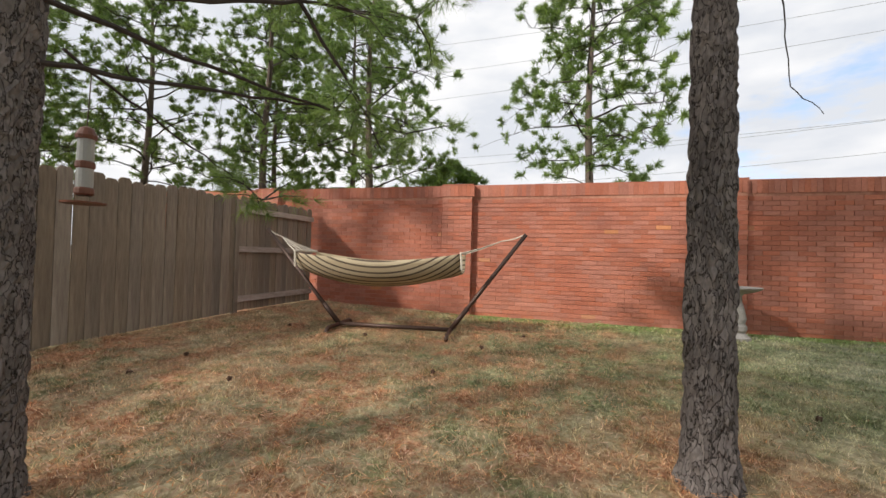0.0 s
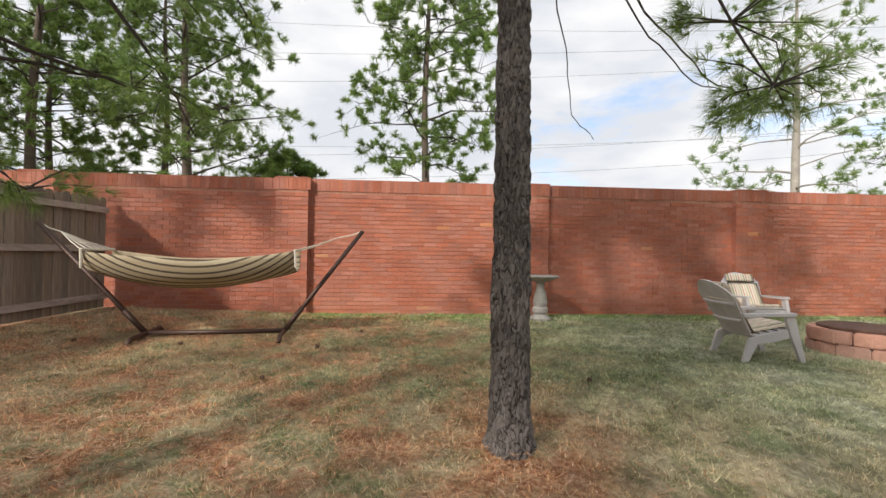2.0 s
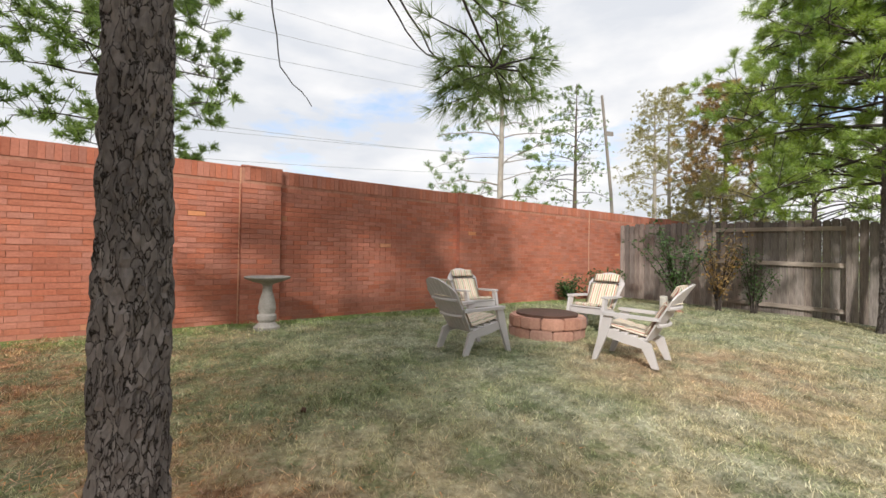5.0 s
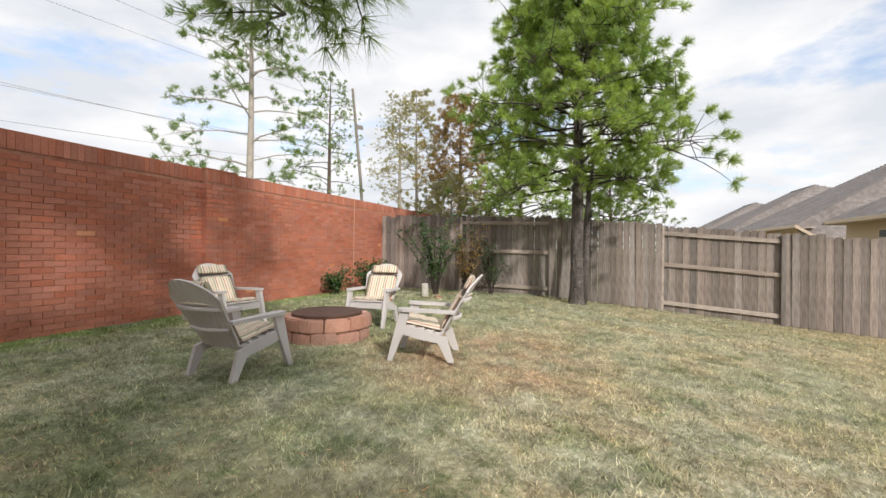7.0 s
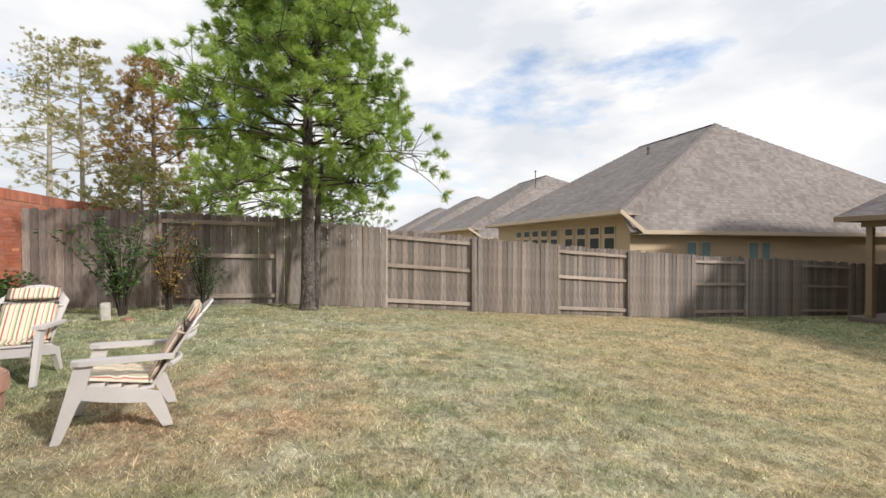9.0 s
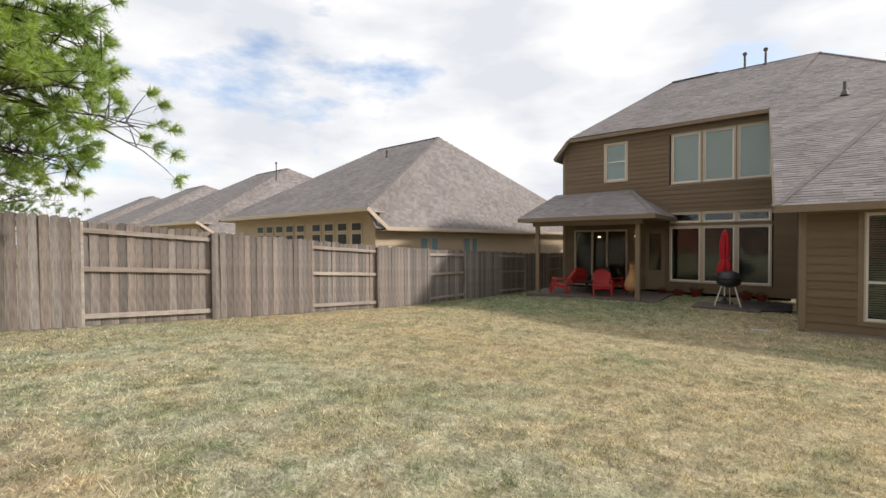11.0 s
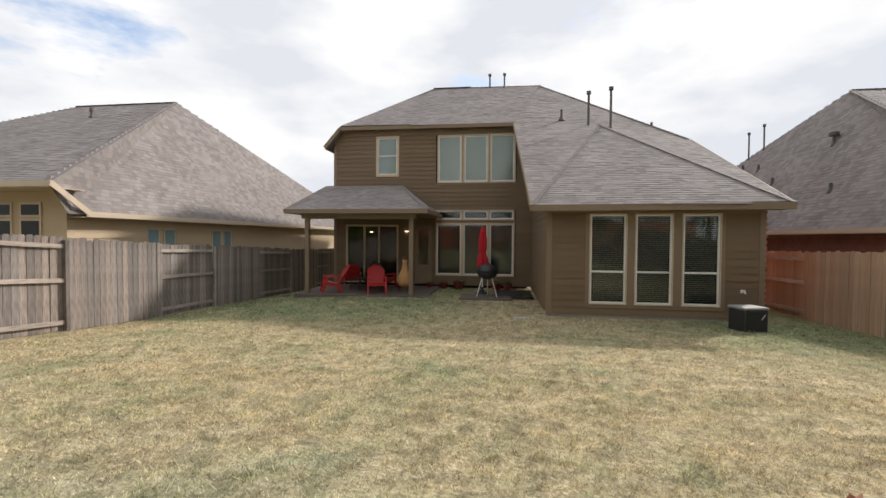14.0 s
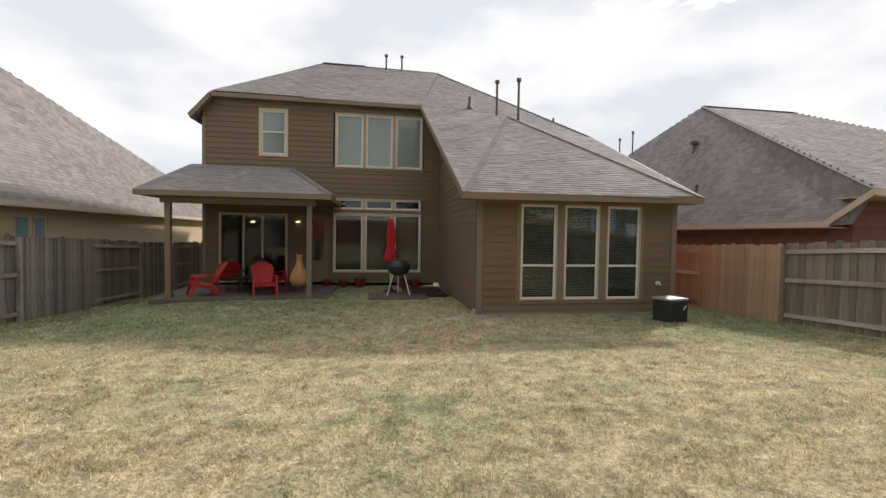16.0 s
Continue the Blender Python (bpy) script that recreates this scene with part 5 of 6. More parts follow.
CUSHION = stripes("striped_cushion", [(0.0, (0.70, 0.63, 0.52)), (0.22, (0.46, 0.16, 0.10)), (0.33, (0.72, 0.66, 0.55)), (0.50, (0.22, 0.27, 0.16)), (0.60, (0.66, 0.55, 0.38)), (0.72, (0.74, 0.68, 0.58)), (0.84, (0.50, 0.33, 0.20)), (0.93, (0.70, 0.63, 0.52))], "X", 0.125)


def adirondack(name, label, mat, back_mat, m, group):
    """Faces +y; feet on z = 0."""
    c = thing(name, label, "chair", group, m=m)
    for s in (-1, 1):
        x = s * 0.30
        bm = bmesh.new()       # front leg: flared blade
        fr = [(0.33, 0.0), (0.385, 0.0), (0.30, 0.34), (0.255, 0.52), (0.15, 0.52), (0.20, 0.33)]
        A = [bm.verts.new((x - 0.022, a, b)) for a, b in fr]
        B = [bm.verts.new((x + 0.022, a, b)) for a, b in fr]
        bm.faces.new(A), bm.faces.new(B[::-1])
        for i in range(6):
            bm.faces.new((A[i], B[i], B[(i + 1) % 6], A[(i + 1) % 6]))
        bmesh.ops.recalc_face_normals(bm, faces=bm.faces)
        part("front_leg", bm, mat, c)
        bm = bmesh.new()       # rear leg and side rail in one sweep
        fr = [(-0.33, 0.0), (-0.265, 0.0), (-0.16, 0.20), (0.05, 0.235), (0.22, 0.28), (0.27, 0.37), (0.22, 0.38), (-0.10, 0.31), (-0.25, 0.26)]
        A = [bm.verts.new((x * 0.93 - 0.02, a, b)) for a, b in fr]
        B = [bm.verts.new((x * 0.93 + 0.02, a, b)) for a, b in fr]
        bm.faces.new(A), bm.faces.new(B[::-1])
        k = len(fr)
        for i in range(k):
            bm.faces.new((A[i], B[i], B[(i + 1) % k], A[(i + 1) % k]))
        bmesh.ops.recalc_face_normals(bm, faces=bm.faces)
        part("rear_leg", bm, mat, c)
        bm = bmesh.new()       # arm
        pl = [(0.265, -0.34), (0.325, -0.34), (0.345, 0.0), (0.355, 0.22), (0.335, 0.27), (0.26, 0.27), (0.24, 0.20), (0.25, -0.05)]
        A = [bm.verts.new((s * a, b, 0.515 + 0.03 * (b + 0.3))) for a, b in pl]
        B = [bm.verts.new((s * a, b, 0.548 + 0.03 * (b + 0.3))) for a, b in pl]
        bm.faces.new(A), bm.faces.new(B[::-1])
        for i in range(8):
            bm.faces.new((A[i], B[i], B[(i + 1) % 8], A[(i + 1) % 8]))
        bmesh.ops.recalc_face_normals(bm, faces=bm.faces)
        part("arm", bm, mat, c)
    for i in range(5):         # seat slats
        s = i / 4
        bm = bmesh.new()
        y, z = lerp(0.24, -0.16, s), lerp(0.372, 0.285, s)
        box(bm, -0.26, y - 0.046, z, 0.26, y + 0.046, z + 0.022, 0.006)
        part("seat_slat", bm, mat, c)
    n = 7                      # fanned back slats with an arched top
    for i in range(n):
        a = (i - (n - 1) / 2) / ((n - 1) / 2)
        bm = bmesh.new()
        rows_ = []
        arch = lambda q: 0.70 - 0.13 * abs(q) ** 2.4
        for s in (0.0, 0.25, 0.5, 0.75, 0.9, 1.0):
            ring_ = []
            for e in (-1, 0, 1):
                q = a + e * 0.152
                h = arch(q) * s
                cup = 0.05 * (1 - min(1.0, q * q)) * (0.3 + 0.7 * s)
                ring_.append((q * lerp(0.20, 0.275, s), -0.165 - h * 0.52 - cup - 0.02 * s * s, 0.27 + h * 0.93))
            rows_.append(ring_)
        F = [[bm.verts.new(p) for p in rw] for rw in rows_]
        K = [[bm.verts.new((p[0], p[1] - 0.018, p[2] - 0.006)) for p in rw] for rw in rows_]
        for j in range(5):
            for k in range(2):
                bm.faces.new((F[j][k], F[j][k + 1], F[j + 1][k + 1], F[j + 1][k]))
                bm.faces.new((K[j][k], K[j + 1][k], K[j + 1][k + 1], K[j][k + 1]))
            bm.faces.new((F[j][0], F[j + 1][0], K[j + 1][0], K[j][0]))
            bm.faces.new((F[j][2], K[j][2], K[j + 1][2], F[j + 1][2]))
        for k in range(2):
            bm.faces.new((F[0][k], K[0][k], K[0][k + 1], F[0][k + 1]))
            bm.faces.new((F[5][k], F[5][k + 1], K[5][k + 1], K[5][k]))
        bmesh.ops.recalc_face_normals(bm, faces=bm.faces)
        part("back_slat", bm, back_mat, c)
    for s, w in ((0.30, 0.46), (0.62, 0.53)):
        bm = bmesh.new()
        y, z = -0.185 - s * 0.33, 0.27 + s * 0.62
        tube(bm, [(q * w / 2, y - 0.055 * (1 - q * q) - 0.03, z) for q in (-1.04, -0.7, -0.35, 0, 0.35, 0.7, 1.04)], 0.02, 6)
        part("back_brace", bm, back_mat, c)
    part("front_stretcher", boxm(-0.27, 0.245, 0.27, 0.27, 0.268, 0.365, 0.004), mat, c)
    return c


def pad(bm, w, l, th, nx=8, ny=10, puffs=4):
    """A stuffed pad in the xy plane, buttoned in rows."""
    top, low = [], []
    for j in range(ny + 1):
        rt, rl = [], []
        for i in range(nx + 1):
            u, v = i / nx * 2 - 1, j / ny * 2 - 1
            edge = max(0.0, 1 - max(abs(u), abs(v)) ** 8) ** 0.5
            puff = 0.5 + 0.5 * abs(math.sin(math.pi * puffs * (v + 1) / 2))
            x, y = u * w / 2, v * l / 2
            rt.append(bm.verts.new((x, y, th * (0.5 + 0.5 * edge * puff))))
            rl.append(bm.verts.new((x, y, th * (0.5 - 0.35 * edge))))
        top.append(rt), low.append(rl)
    for j in range(ny):
        for i in range(nx):
            bm.faces.new((top[j][i], top[j][i + 1], top[j + 1][i + 1], top[j + 1][i]))
            bm.faces.new((low[j][i], low[j + 1][i], low[j + 1][i + 1], low[j][i + 1]))
    for i in range(nx):
        bm.faces.new((low[0][i], low[0][i + 1], top[0][i + 1], top[0][i]))
        bm.faces.new((top[ny][i], top[ny][i + 1], low[ny][i + 1], low[ny][i]))
    for j in range(ny):
        bm.faces.new((top[j][0], top[j + 1][0], low[j + 1][0], low[j][0]))
        bm.faces.new((low[j][nx], low[j + 1][nx], top[j + 1][nx], top[j][nx]))
    bmesh.ops.recalc_face_normals(bm, faces=bm.faces)


def chair_cushion(m):
    t = thing("chair_cushion", "cream chair cushion with red and green stripes, tied on", "cushion", "striped chair cushions", m=m)
    bm = bmesh.new()
    pad(bm, 0.50, 0.50, 0.075)
    ob = part("seat_pad", bm, CUSHION, t, smooth=True)
    ob.matrix_local = pose(0, 0.045, 0.335, 11, 0, 0)
    bm = bmesh.new()
    pad(bm, 0.50, 0.46, 0.075, puffs=3)
    ob = part("back_pad", bm, CUSHION, t, smooth=True)
    ob.matrix_local = pose(0, -0.252, 0.555, 119, 0, 0)
    bm = bmesh.new()
    pad(bm, 0.47, 0.15, 0.10, puffs=1)
    ob = part("head_roll", bm, CUSHION, t, smooth=True)
    ob.matrix_local = pose(0, -0.425, 0.85, 119, 0, 0)
    bm = bmesh.new()
    tube(bm, [(-0.25, -0.36, 0.70), (-0.29, -0.42, 0.69), (0, -0.50, 0.70), (0.29, -0.42, 0.69), (0.25, -0.36, 0.70)], 0.008, 5)
    part("tie", bm, CORD, t)
    return t


CH = 0.885
spots = ((5.372, 3.026, 13), (4.245, 4.315, -93.3), (5.66, 5.90, -188.5), (6.667, 4.382, 96.5))
for x, y, rz in spots:
    m = pose(x, y, gz(x, y) + 0.005, 0, 0, rz) @ Matrix.Scale(CH, 4)
    adirondack("adirondack_chair", "weathered taupe resin chair with fanned slat back at the fire pit", RESIN, RESIN, m, "chairs round the fire pit")
    chair_cushion(m @ Matrix.Translation((0, 0, 0.004)))

# fire pit
STONE = material("tan_block", (0.50, 0.285, 0.215), 0.9, second=(0.30, 0.155, 0.115), scale=5, fine=30, bump=0.6, per="object", spread=0.16)
RUST = material("rusty_steel", (0.10, 0.055, 0.04), 0.7, 0.4, scale=6, fine=30, bump=0.2, metal=0.4)
PX, PY, PR = 5.71, 4.46, 0.50
pit = thing("fire_pit", "round fire pit of tan split-face blocks with a rusty steel ring", "fire pit", m=pose(PX, PY, gz(PX, PY) - 0.02))
rp = random.Random(5)
for lvl in range(2):
    n = 11
    for i in range(n):
        a0 = (i + 0.5 * (lvl % 2) + rp.uniform(-0.04, 0.04)) * math.tau / n
        a1 = a0 + math.tau / n * 0.978
        ro, ri = PR + rp.uniform(-0.012, 0.014), PR - 0.17
        z0 = lvl * 0.147
        z1 = z0 + 0.143 + rp.uniform(-0.006, 0.006)
        bm = bmesh.new()
        P = []
        for z in (z0, z1):
            for rr, a in ((ri, a0), (ro, a0), (ro + 0.012, (a0 + a1) / 2), (ro, a1), (ri, a1)):
                P.append(bm.verts.new((rr * math.cos(a), rr * math.sin(a), z)))
        bm.faces.new(P[4::-1]), bm.faces.new(P[5:])
        for k in range(5):
            bm.faces.new((P[k], P[(k + 1) % 5], P[5 + (k + 1) % 5], P[5 + k]))
        bmesh.ops.recalc_face_normals(bm, faces=bm.faces)
        bmesh.ops.bevel(bm, geom=list(bm.edges), offset=0.014, segments=2, affect="EDGES")
        part("block", bm, STONE, pit)
bm = bmesh.new()
lathe(bm, ((0.40, 0.270), (0.41, 0.315), (0.40, 0.325), (0.30, 0.318), (0.0, 0.318)), 32)
part("steel_cover", bm, RUST, pit, "rusty round steel cover")

# hammock on its stand
STEEL = material("bronze_steel", (0.075, 0.045, 0.035), 0.5, 0.2, scale=8, fine=40, bump=0.1, metal=0.5)
hz0 = 0.03
TL, TR = Vector((-3.52, 4.98, 1.34)), Vector((-0.05, 5.50, 1.33))
BL, BR = Vector((-2.45, 5.13, hz0 + 0.06)), Vector((-0.97, 5.36, hz0 + 0.05))
stand = thing("hammock_stand", "dark bronze steel hammock stand on the lawn", "hammock stand")
for a, b, nm in ((BL, TL, "arm"), (BR, TR, "arm"), (BL, BR, "base_bar")):
    bm = bmesh.new()
    if nm == "arm":
        d = (b - a).normalized()
        tube(bm, [a, a + d * 0.5, b], 0.027, 10)
        tube(bm, [a + d * 0.0, a + d * 0.35], 0.033, 10)
    else:
        tube(bm, [a, b], 0.029, 10)
    part(nm, bm, STEEL, stand, smooth=True)
perp = (BR - BL).cross(Vector((0, 0, 1))).normalized()
for c in (BL, BR):
    bm = bmesh.new()
    tube(bm, [c - perp * 0.45 - Vector((0, 0, 0.05)), c - perp * 0.38, c + perp * 0.38, c + perp * 0.45 - Vector((0, 0, 0.05))], 0.026, 10)
    part("foot_bar", bm, STEEL, stand, smooth=True)
HAM = stripes("striped_canvas", [(0.0, (0.42, 0.34, 0.22)), (0.36, (0.10, 0.075, 0.05)), (0.52, (0.48, 0.40, 0.27)), (0.84, (0.09, 0.065, 0.045))], "U", 0.15)
ham = thing("hammock", "cream and brown striped canvas hammock slung on a steel stand", "hammock")
ax = (TR - TL)
HL, HR = TL + ax * 0.165, TL + ax * 0.775
HL.z, HR.z = 1.065, 1.085
side = ax.cross(Vector((0, 0, 1))).normalized()
bm = bmesh.new()
uvl = bm.loops.layers.uv.new("UVMap")
rows = []
for i in range(25):
    s = i / 24
    c = HL.lerp(HR, s)
    sag = 4 * s * (1 - s)
    row = []
    for j in range(21):
        a = math.sin((j / 20 - 0.5) * math.pi)
        wdt = 0.30 + 0.12 * sag
        z = c.z - 0.09 * sag - 0.03 - (0.24 + 0.09 * sag) * math.sqrt(max(0.0, 1 - abs(a) ** 2.6)) + 0.008 * math.sin(9 * s + 5 * a)
        p = c + side * (a * wdt)
        run = run + (Vector((p.x, p.y, z)) - row[-1][0].co).length if row else 0.0
        row.append((bm.verts.new((p.x, p.y, z)), run))
    rows.append(row)
for a, b in zip(rows, rows[1:]):
    for j in range(20):
        q = (a[j], a[j + 1], b[j + 1], b[j])
        fc = bm.faces.new([v for v, _ in q])
        for lp, (_, u) in zip(fc.loops, q):
            lp[uvl].uv = (u, 0)
sheet = part("canvas", bm, HAM, ham, smooth=True)
md = sheet.modifiers.new("thick", "SOLIDIFY")
md.thickness = 0.012
for end, top in ((HL, TL), (HR, TR)):
    row = rows[0] if end is HL else rows[-1]
    bm = bmesh.new()
    e0 = end + side * 0.33 + Vector((0, 0, -0.02))
    e1 = end - side * 0.33 + Vector((0, 0, -0.02))
    tube(bm, [e0, e1], 0.016, 8)
    part("spreader_bar", bm, CORD, ham)
    ring = end.lerp(top, 0.62)
    for k in range(6):
        bm = bmesh.new()
        q = e0.lerp(e1, k / 5)
        tube(bm, [q, q.lerp(ring, 0.5) - Vector((0, 0, 0.01)), ring], 0.006, 5)
        part("cord", bm, CORD, ham)
    bm = bmesh.new()
    tube(bm, [ring, ring.lerp(top, 0.5) - Vector((0, 0, 0.015)), top], 0.008, 6)
    part("hanging_chain", bm, CORD, ham)
    bm = bmesh.new()
    tube(bm, [e0, e0 + Vector((0.01, 0.0, -0.10)), e0 + Vector((0.015, -0.01, -0.20))], [0.012, 0.016, 0.010], 6)
    part("tassel", bm, CORD, ham)

# bird bath
CAST = material("cast_stone", (0.33, 0.31, 0.285), 0.95, 0.25, scale=8, fine=40, bump=0.5)
bb = thing("bird_bath", "grey cast-stone bird bath with scalloped bowl by the brick wall", "bird bath", m=pose(2.66, 6.72, gz(2.66, 6.72) - 0.01))
bm = bmesh.new()
lathe(bm, ((0.17, 0.0), (0.17, 0.05), (0.14, 0.07), (0.10, 0.11), (0.125, 0.15), (0.125, 0.20), (0.10, 0.23), (0.115, 0.30), (0.10, 0.40), (0.065, 0.52), (0.06, 0.60), (0.09, 0.64)), 20)
part("pedestal", bm, CAST, bb, smooth=False)
bm = bmesh.new()
lathe(bm, ((0.08, 0.63), (0.18, 0.655), (0.28, 0.70), (0.295, 0.72), (0.28, 0.728), (0.18, 0.69), (0.0, 0.68)), 40, lobes=12, lobe=0.03)
part("bowl", bm, CAST, bb)

# bird feeder hanging from the limb
CLEAR = material("cloudy_plastic", (0.36, 0.36, 0.33), 0.3, 0.1, bump=0, spec=0.6)
BROWNP = material("brown_tin", (0.16, 0.06, 0.035), 0.5, 0.2, bump=0.05)
fd = thing("bird_feeder", "tube bird feeder with brown tin cap and tray", "bird feeder", m=pose(-2.0, 1.67, 1.24))
bm = bmesh.new()
lathe(bm, ((0.035, 0.05), (0.038, 0.06), (0.038, 0.36), (0.035, 0.37)), 14)
part("seed_tube", bm, CLEAR, fd)
bm = bmesh.new()
lathe(bm, ((0.02, 0.0), (0.098, 0.004), (0.10, 0.014), (0.092, 0.016), (0.02, 0.012)), 20)
part("tray", bm, BROWNP, fd)
bm = bmesh.new()
lathe(bm, ((0.046, 0.35), (0.05, 0.37), (0.03, 0.41), (0.008, 0.42)), 14)
part("cap", bm, BROWNP, fd)
for z in (0.05, 0.19):
    bm = bmesh.new()
    lathe(bm, ((0.036, z), (0.044, z + 0.01), (0.044, z + 0.035), (0.036, z + 0.045)), 12)
    part("port_band", bm, BROWNP, fd)
bm = bmesh.new()
tube(bm, [(0, 0, 0.41), (0.02, 0, 0.72)], 0.003, 5)
part("hanger", bm, STEEL, fd)

# stone planter and stepping stones
MOTT = material("mottled_stone", (0.46, 0.44, 0.40), 0.95, 0.35, scale=12, fine=40, bump=0.6)
for nm, lab, x, y, sx_, sy_, sz_, rz, mt in (("stone_block", "pale mottled stone block under the rose bush", 10.35, 5.15, 0.15, 0.14, 0.30, 20, MOTT), ("stepping_stone", "flat tan stone on the bed's edge", 10.15, 4.75, 0.26, 0.14, 0.05, 35, STONE),
                                            ("stepping_stone", "flat tan stone at the wall's foot", 9.7, 6.1, 0.30, 0.16, 0.05, 10, STONE), ("paver", "grey concrete paver on the lawn beside the house", 2.85, -10.2, 0.42, 0.22, 0.04, 4, SLAB)):
    bm = bmesh.new()
    box(bm, -sx_ / 2, -sy_ / 2, 0, sx_ / 2, sy_ / 2, sz_, 0.02)
    for vv in bm.verts:
        vv.co += Vector((rnd.uniform(-1, 1), rnd.uniform(-1, 1), rnd.uniform(-0.5, 0.5))) * 0.01
    ob = part(nm, bm, mt)
    ob.matrix_world = pose(x, y, gz(x, y) - 0.01, 0, 0, rz)
    tagged(ob, lab, "stone")

# black storage box by the wing
BLACK = material("black_plastic", (0.025, 0.025, 0.027), 0.45, 0.2, scale=5, fine=50, bump=0.1)
bx = thing("storage_box", "black plastic deck box with a pale top against the house", "storage box", m=pose(-2.07, -9.62, gz(-2.07, -9.62) - 0.01, 0, 0, 14) @ Matrix.Diagonal((0.66, 0.8, 0.98, 1)))
bm = bmesh.new()
box(bm, -0.42, -0.30, 0.0, 0.42, 0.30, 0.50, 0.03)
part("body", bm, BLACK, bx)
bm = bmesh.new()
box(bm, -0.44, -0.32, 0.505, 0.44, 0.32, 0.56, 0.02)
part("lid", bm, RESIN_DK, bx, "pale grey lid")
bm = bmesh.new()
tube(bm, [(-0.30, 0.31, 0.40), (-0.22, 0.33, 0.36), (-0.16, 0.32, 0.30)], 0.008, 6)
part("latch", bm, SASH, bx)
hose = thing("hose_bib", "white hose bib on the brown siding", "faucet", m=pose(-2.52, WING_Y + 0.02, -0.12))
bm = bmesh.new()
tube(bm, [(0, 0, 0), (0, 0.08, 0), (0, 0.11, -0.05)], 0.02, 8)
part("spout", bm, SASH, hose)
bm = bmesh.new()
box(bm, -0.06, 0.0, -0.04, 0.06, 0.012, 0.04, 0.004)
part("plate", bm, SASH, hose)

# patio chairs and table
zp = HZ + 0.002
for x, y, rz in ((9.55, -14.35, -60), (7.85, -14.35, 20), (9.35, -15.9, -160), (8.0, -15.95, 150)):
    adirondack("patio_chair", "bright red resin patio chair under the covered porch", RED, RED, pose(x, y, zp, 0, 0, rz) @ Matrix.Scale(1.06, 4), "red patio chairs")
GREEN_RESIN = material("dark_green_resin", (0.02, 0.05, 0.035), 0.5, 0.1, scale=4, fine=60, bump=0.03)
adirondack("patio_chair", "dark green resin patio chair at the porch table", GREEN_RESIN, GREEN_RESIN, pose(8.68, -16.25, zp, 0, 0, -6) @ Matrix.Scale(1.06, 4), "")
TABLE = material("dark_table_metal", (0.06, 0.065, 0.06), 0.4, 0.15, bump=0.05, metal=0.6)
tb = thing("patio_table", "low round dark metal table among the red chairs", "table", m=pose(8.75, -15.1, zp))
bm = bmesh.new()
lathe(bm, ((0.42, 0.44), (0.45, 0.45), (0.45, 0.47), (0.42, 0.475), (0.0, 0.475)), 28)
part("tabletop", bm, TABLE, tb)
for i in range(4):
    a = i * math.tau / 4 + 0.4
    bm = bmesh.new()
    tube(bm, [(0.36 * math.cos(a), 0.36 * math.sin(a), 0), (0.30 * math.cos(a), 0.30 * math.sin(a), 0.44)], 0.014, 8)
    part("leg", bm, TABLE, tb)
# clay chimenea
CLAY = material("terracotta", (0.55, 0.29, 0.12), 0.85, 0.2, scale=5, fine=30, bump=0.2)
cm = thing("chimenea", "tan clay chimenea on a stand by the porch post", "chimenea", m=pose(6.95, -15.0, zp))
bm = bmesh.new()
lathe(bm, ((0.14, 0.18), (0.25, 0.26), (0.29, 0.42), (0.24, 0.62), (0.13, 0.82), (0.09, 1.0), (0.085, 1.12), (0.11, 1.18), (0.09, 1.2)), 22)
part("clay_body", bm, CLAY, cm, smooth=True)
bm = bmesh.new()
lathe(bm, ((0.10, 1.195), (0.12, 1.21), (0.10, 1.25), (0.03, 1.28)), 18)
part("lid", bm, BROWNP, cm)
for i in range(3):
    a = i * math.tau / 3
    bm = bmesh.new()
    tube(bm, [(0.22 * math.cos(a), 0.22 * math.sin(a), 0), (0.16 * math.cos(a), 0.16 * math.sin(a), 0.2)], 0.014, 6)
    part("stand_leg", bm, BLACK, cm)

# kettle grill with folded umbrella behind
gr = thing("kettle_grill", "black kettle grill on pale legs beside the house", "grill", m=pose(3.84, -14.15, HZ + 0.022) @ Matrix.Scale(1.25, 4))
bm = bmesh.new()
lathe(bm, ((0.0, 0.46), (0.14, 0.48), (0.25, 0.56), (0.285, 0.66), (0.28, 0.67)), 24)
part("bowl", bm, BLACK, gr, smooth=True)
bm = bmesh.new()
lathe(bm, ((0.29, 0.672), (0.285, 0.72), (0.22, 0.83), (0.10, 0.885), (0.0, 0.89)), 24)
lid = part("lid", bm, BLACK, gr, smooth=True)
bm = bmesh.new()
tube(bm, [(-0.05, 0, 0.885), (-0.05, 0, 0.93), (0.05, 0, 0.93), (0.05, 0, 0.885)], 0.012, 6)
part("lid_handle", bm, BLACK, lid)
for i in range(3):
    a = i * math.tau / 3 + 0.5
    bm = bmesh.new()
    tube(bm, [(0.32 * math.cos(a), 0.32 * math.sin(a), 0), (0.16 * math.cos(a), 0.16 * math.sin(a), 0.5)], 0.016, 6)
    part("leg", bm, SASH, gr)
CANVAS = material("red_canvas", (0.50, 0.012, 0.02), 0.75, 0.15, scale=6, fine=50, bump=0.2)
um = thing("patio_umbrella", "folded bright red patio umbrella on a pole", "umbrella", m=pose(4.05, -15.2, gz(4.05, -15.2)) @ Matrix.Scale(1.06, 4))
bm = bmesh.new()
tube(bm, [(0, 0, 0.0), (0, 0, 2.36)], 0.022, 10)
part("pole", bm, SASH, um)
bm = bmesh.new()
prof = ((0.15, 0.98), (0.19, 1.02), (0.17, 1.22), (0.10, 1.42), (0.13, 1.60), (0.125, 1.95), (0.085, 2.14), (0.10, 2.16), (0.05, 2.30), (0.01, 2.36))
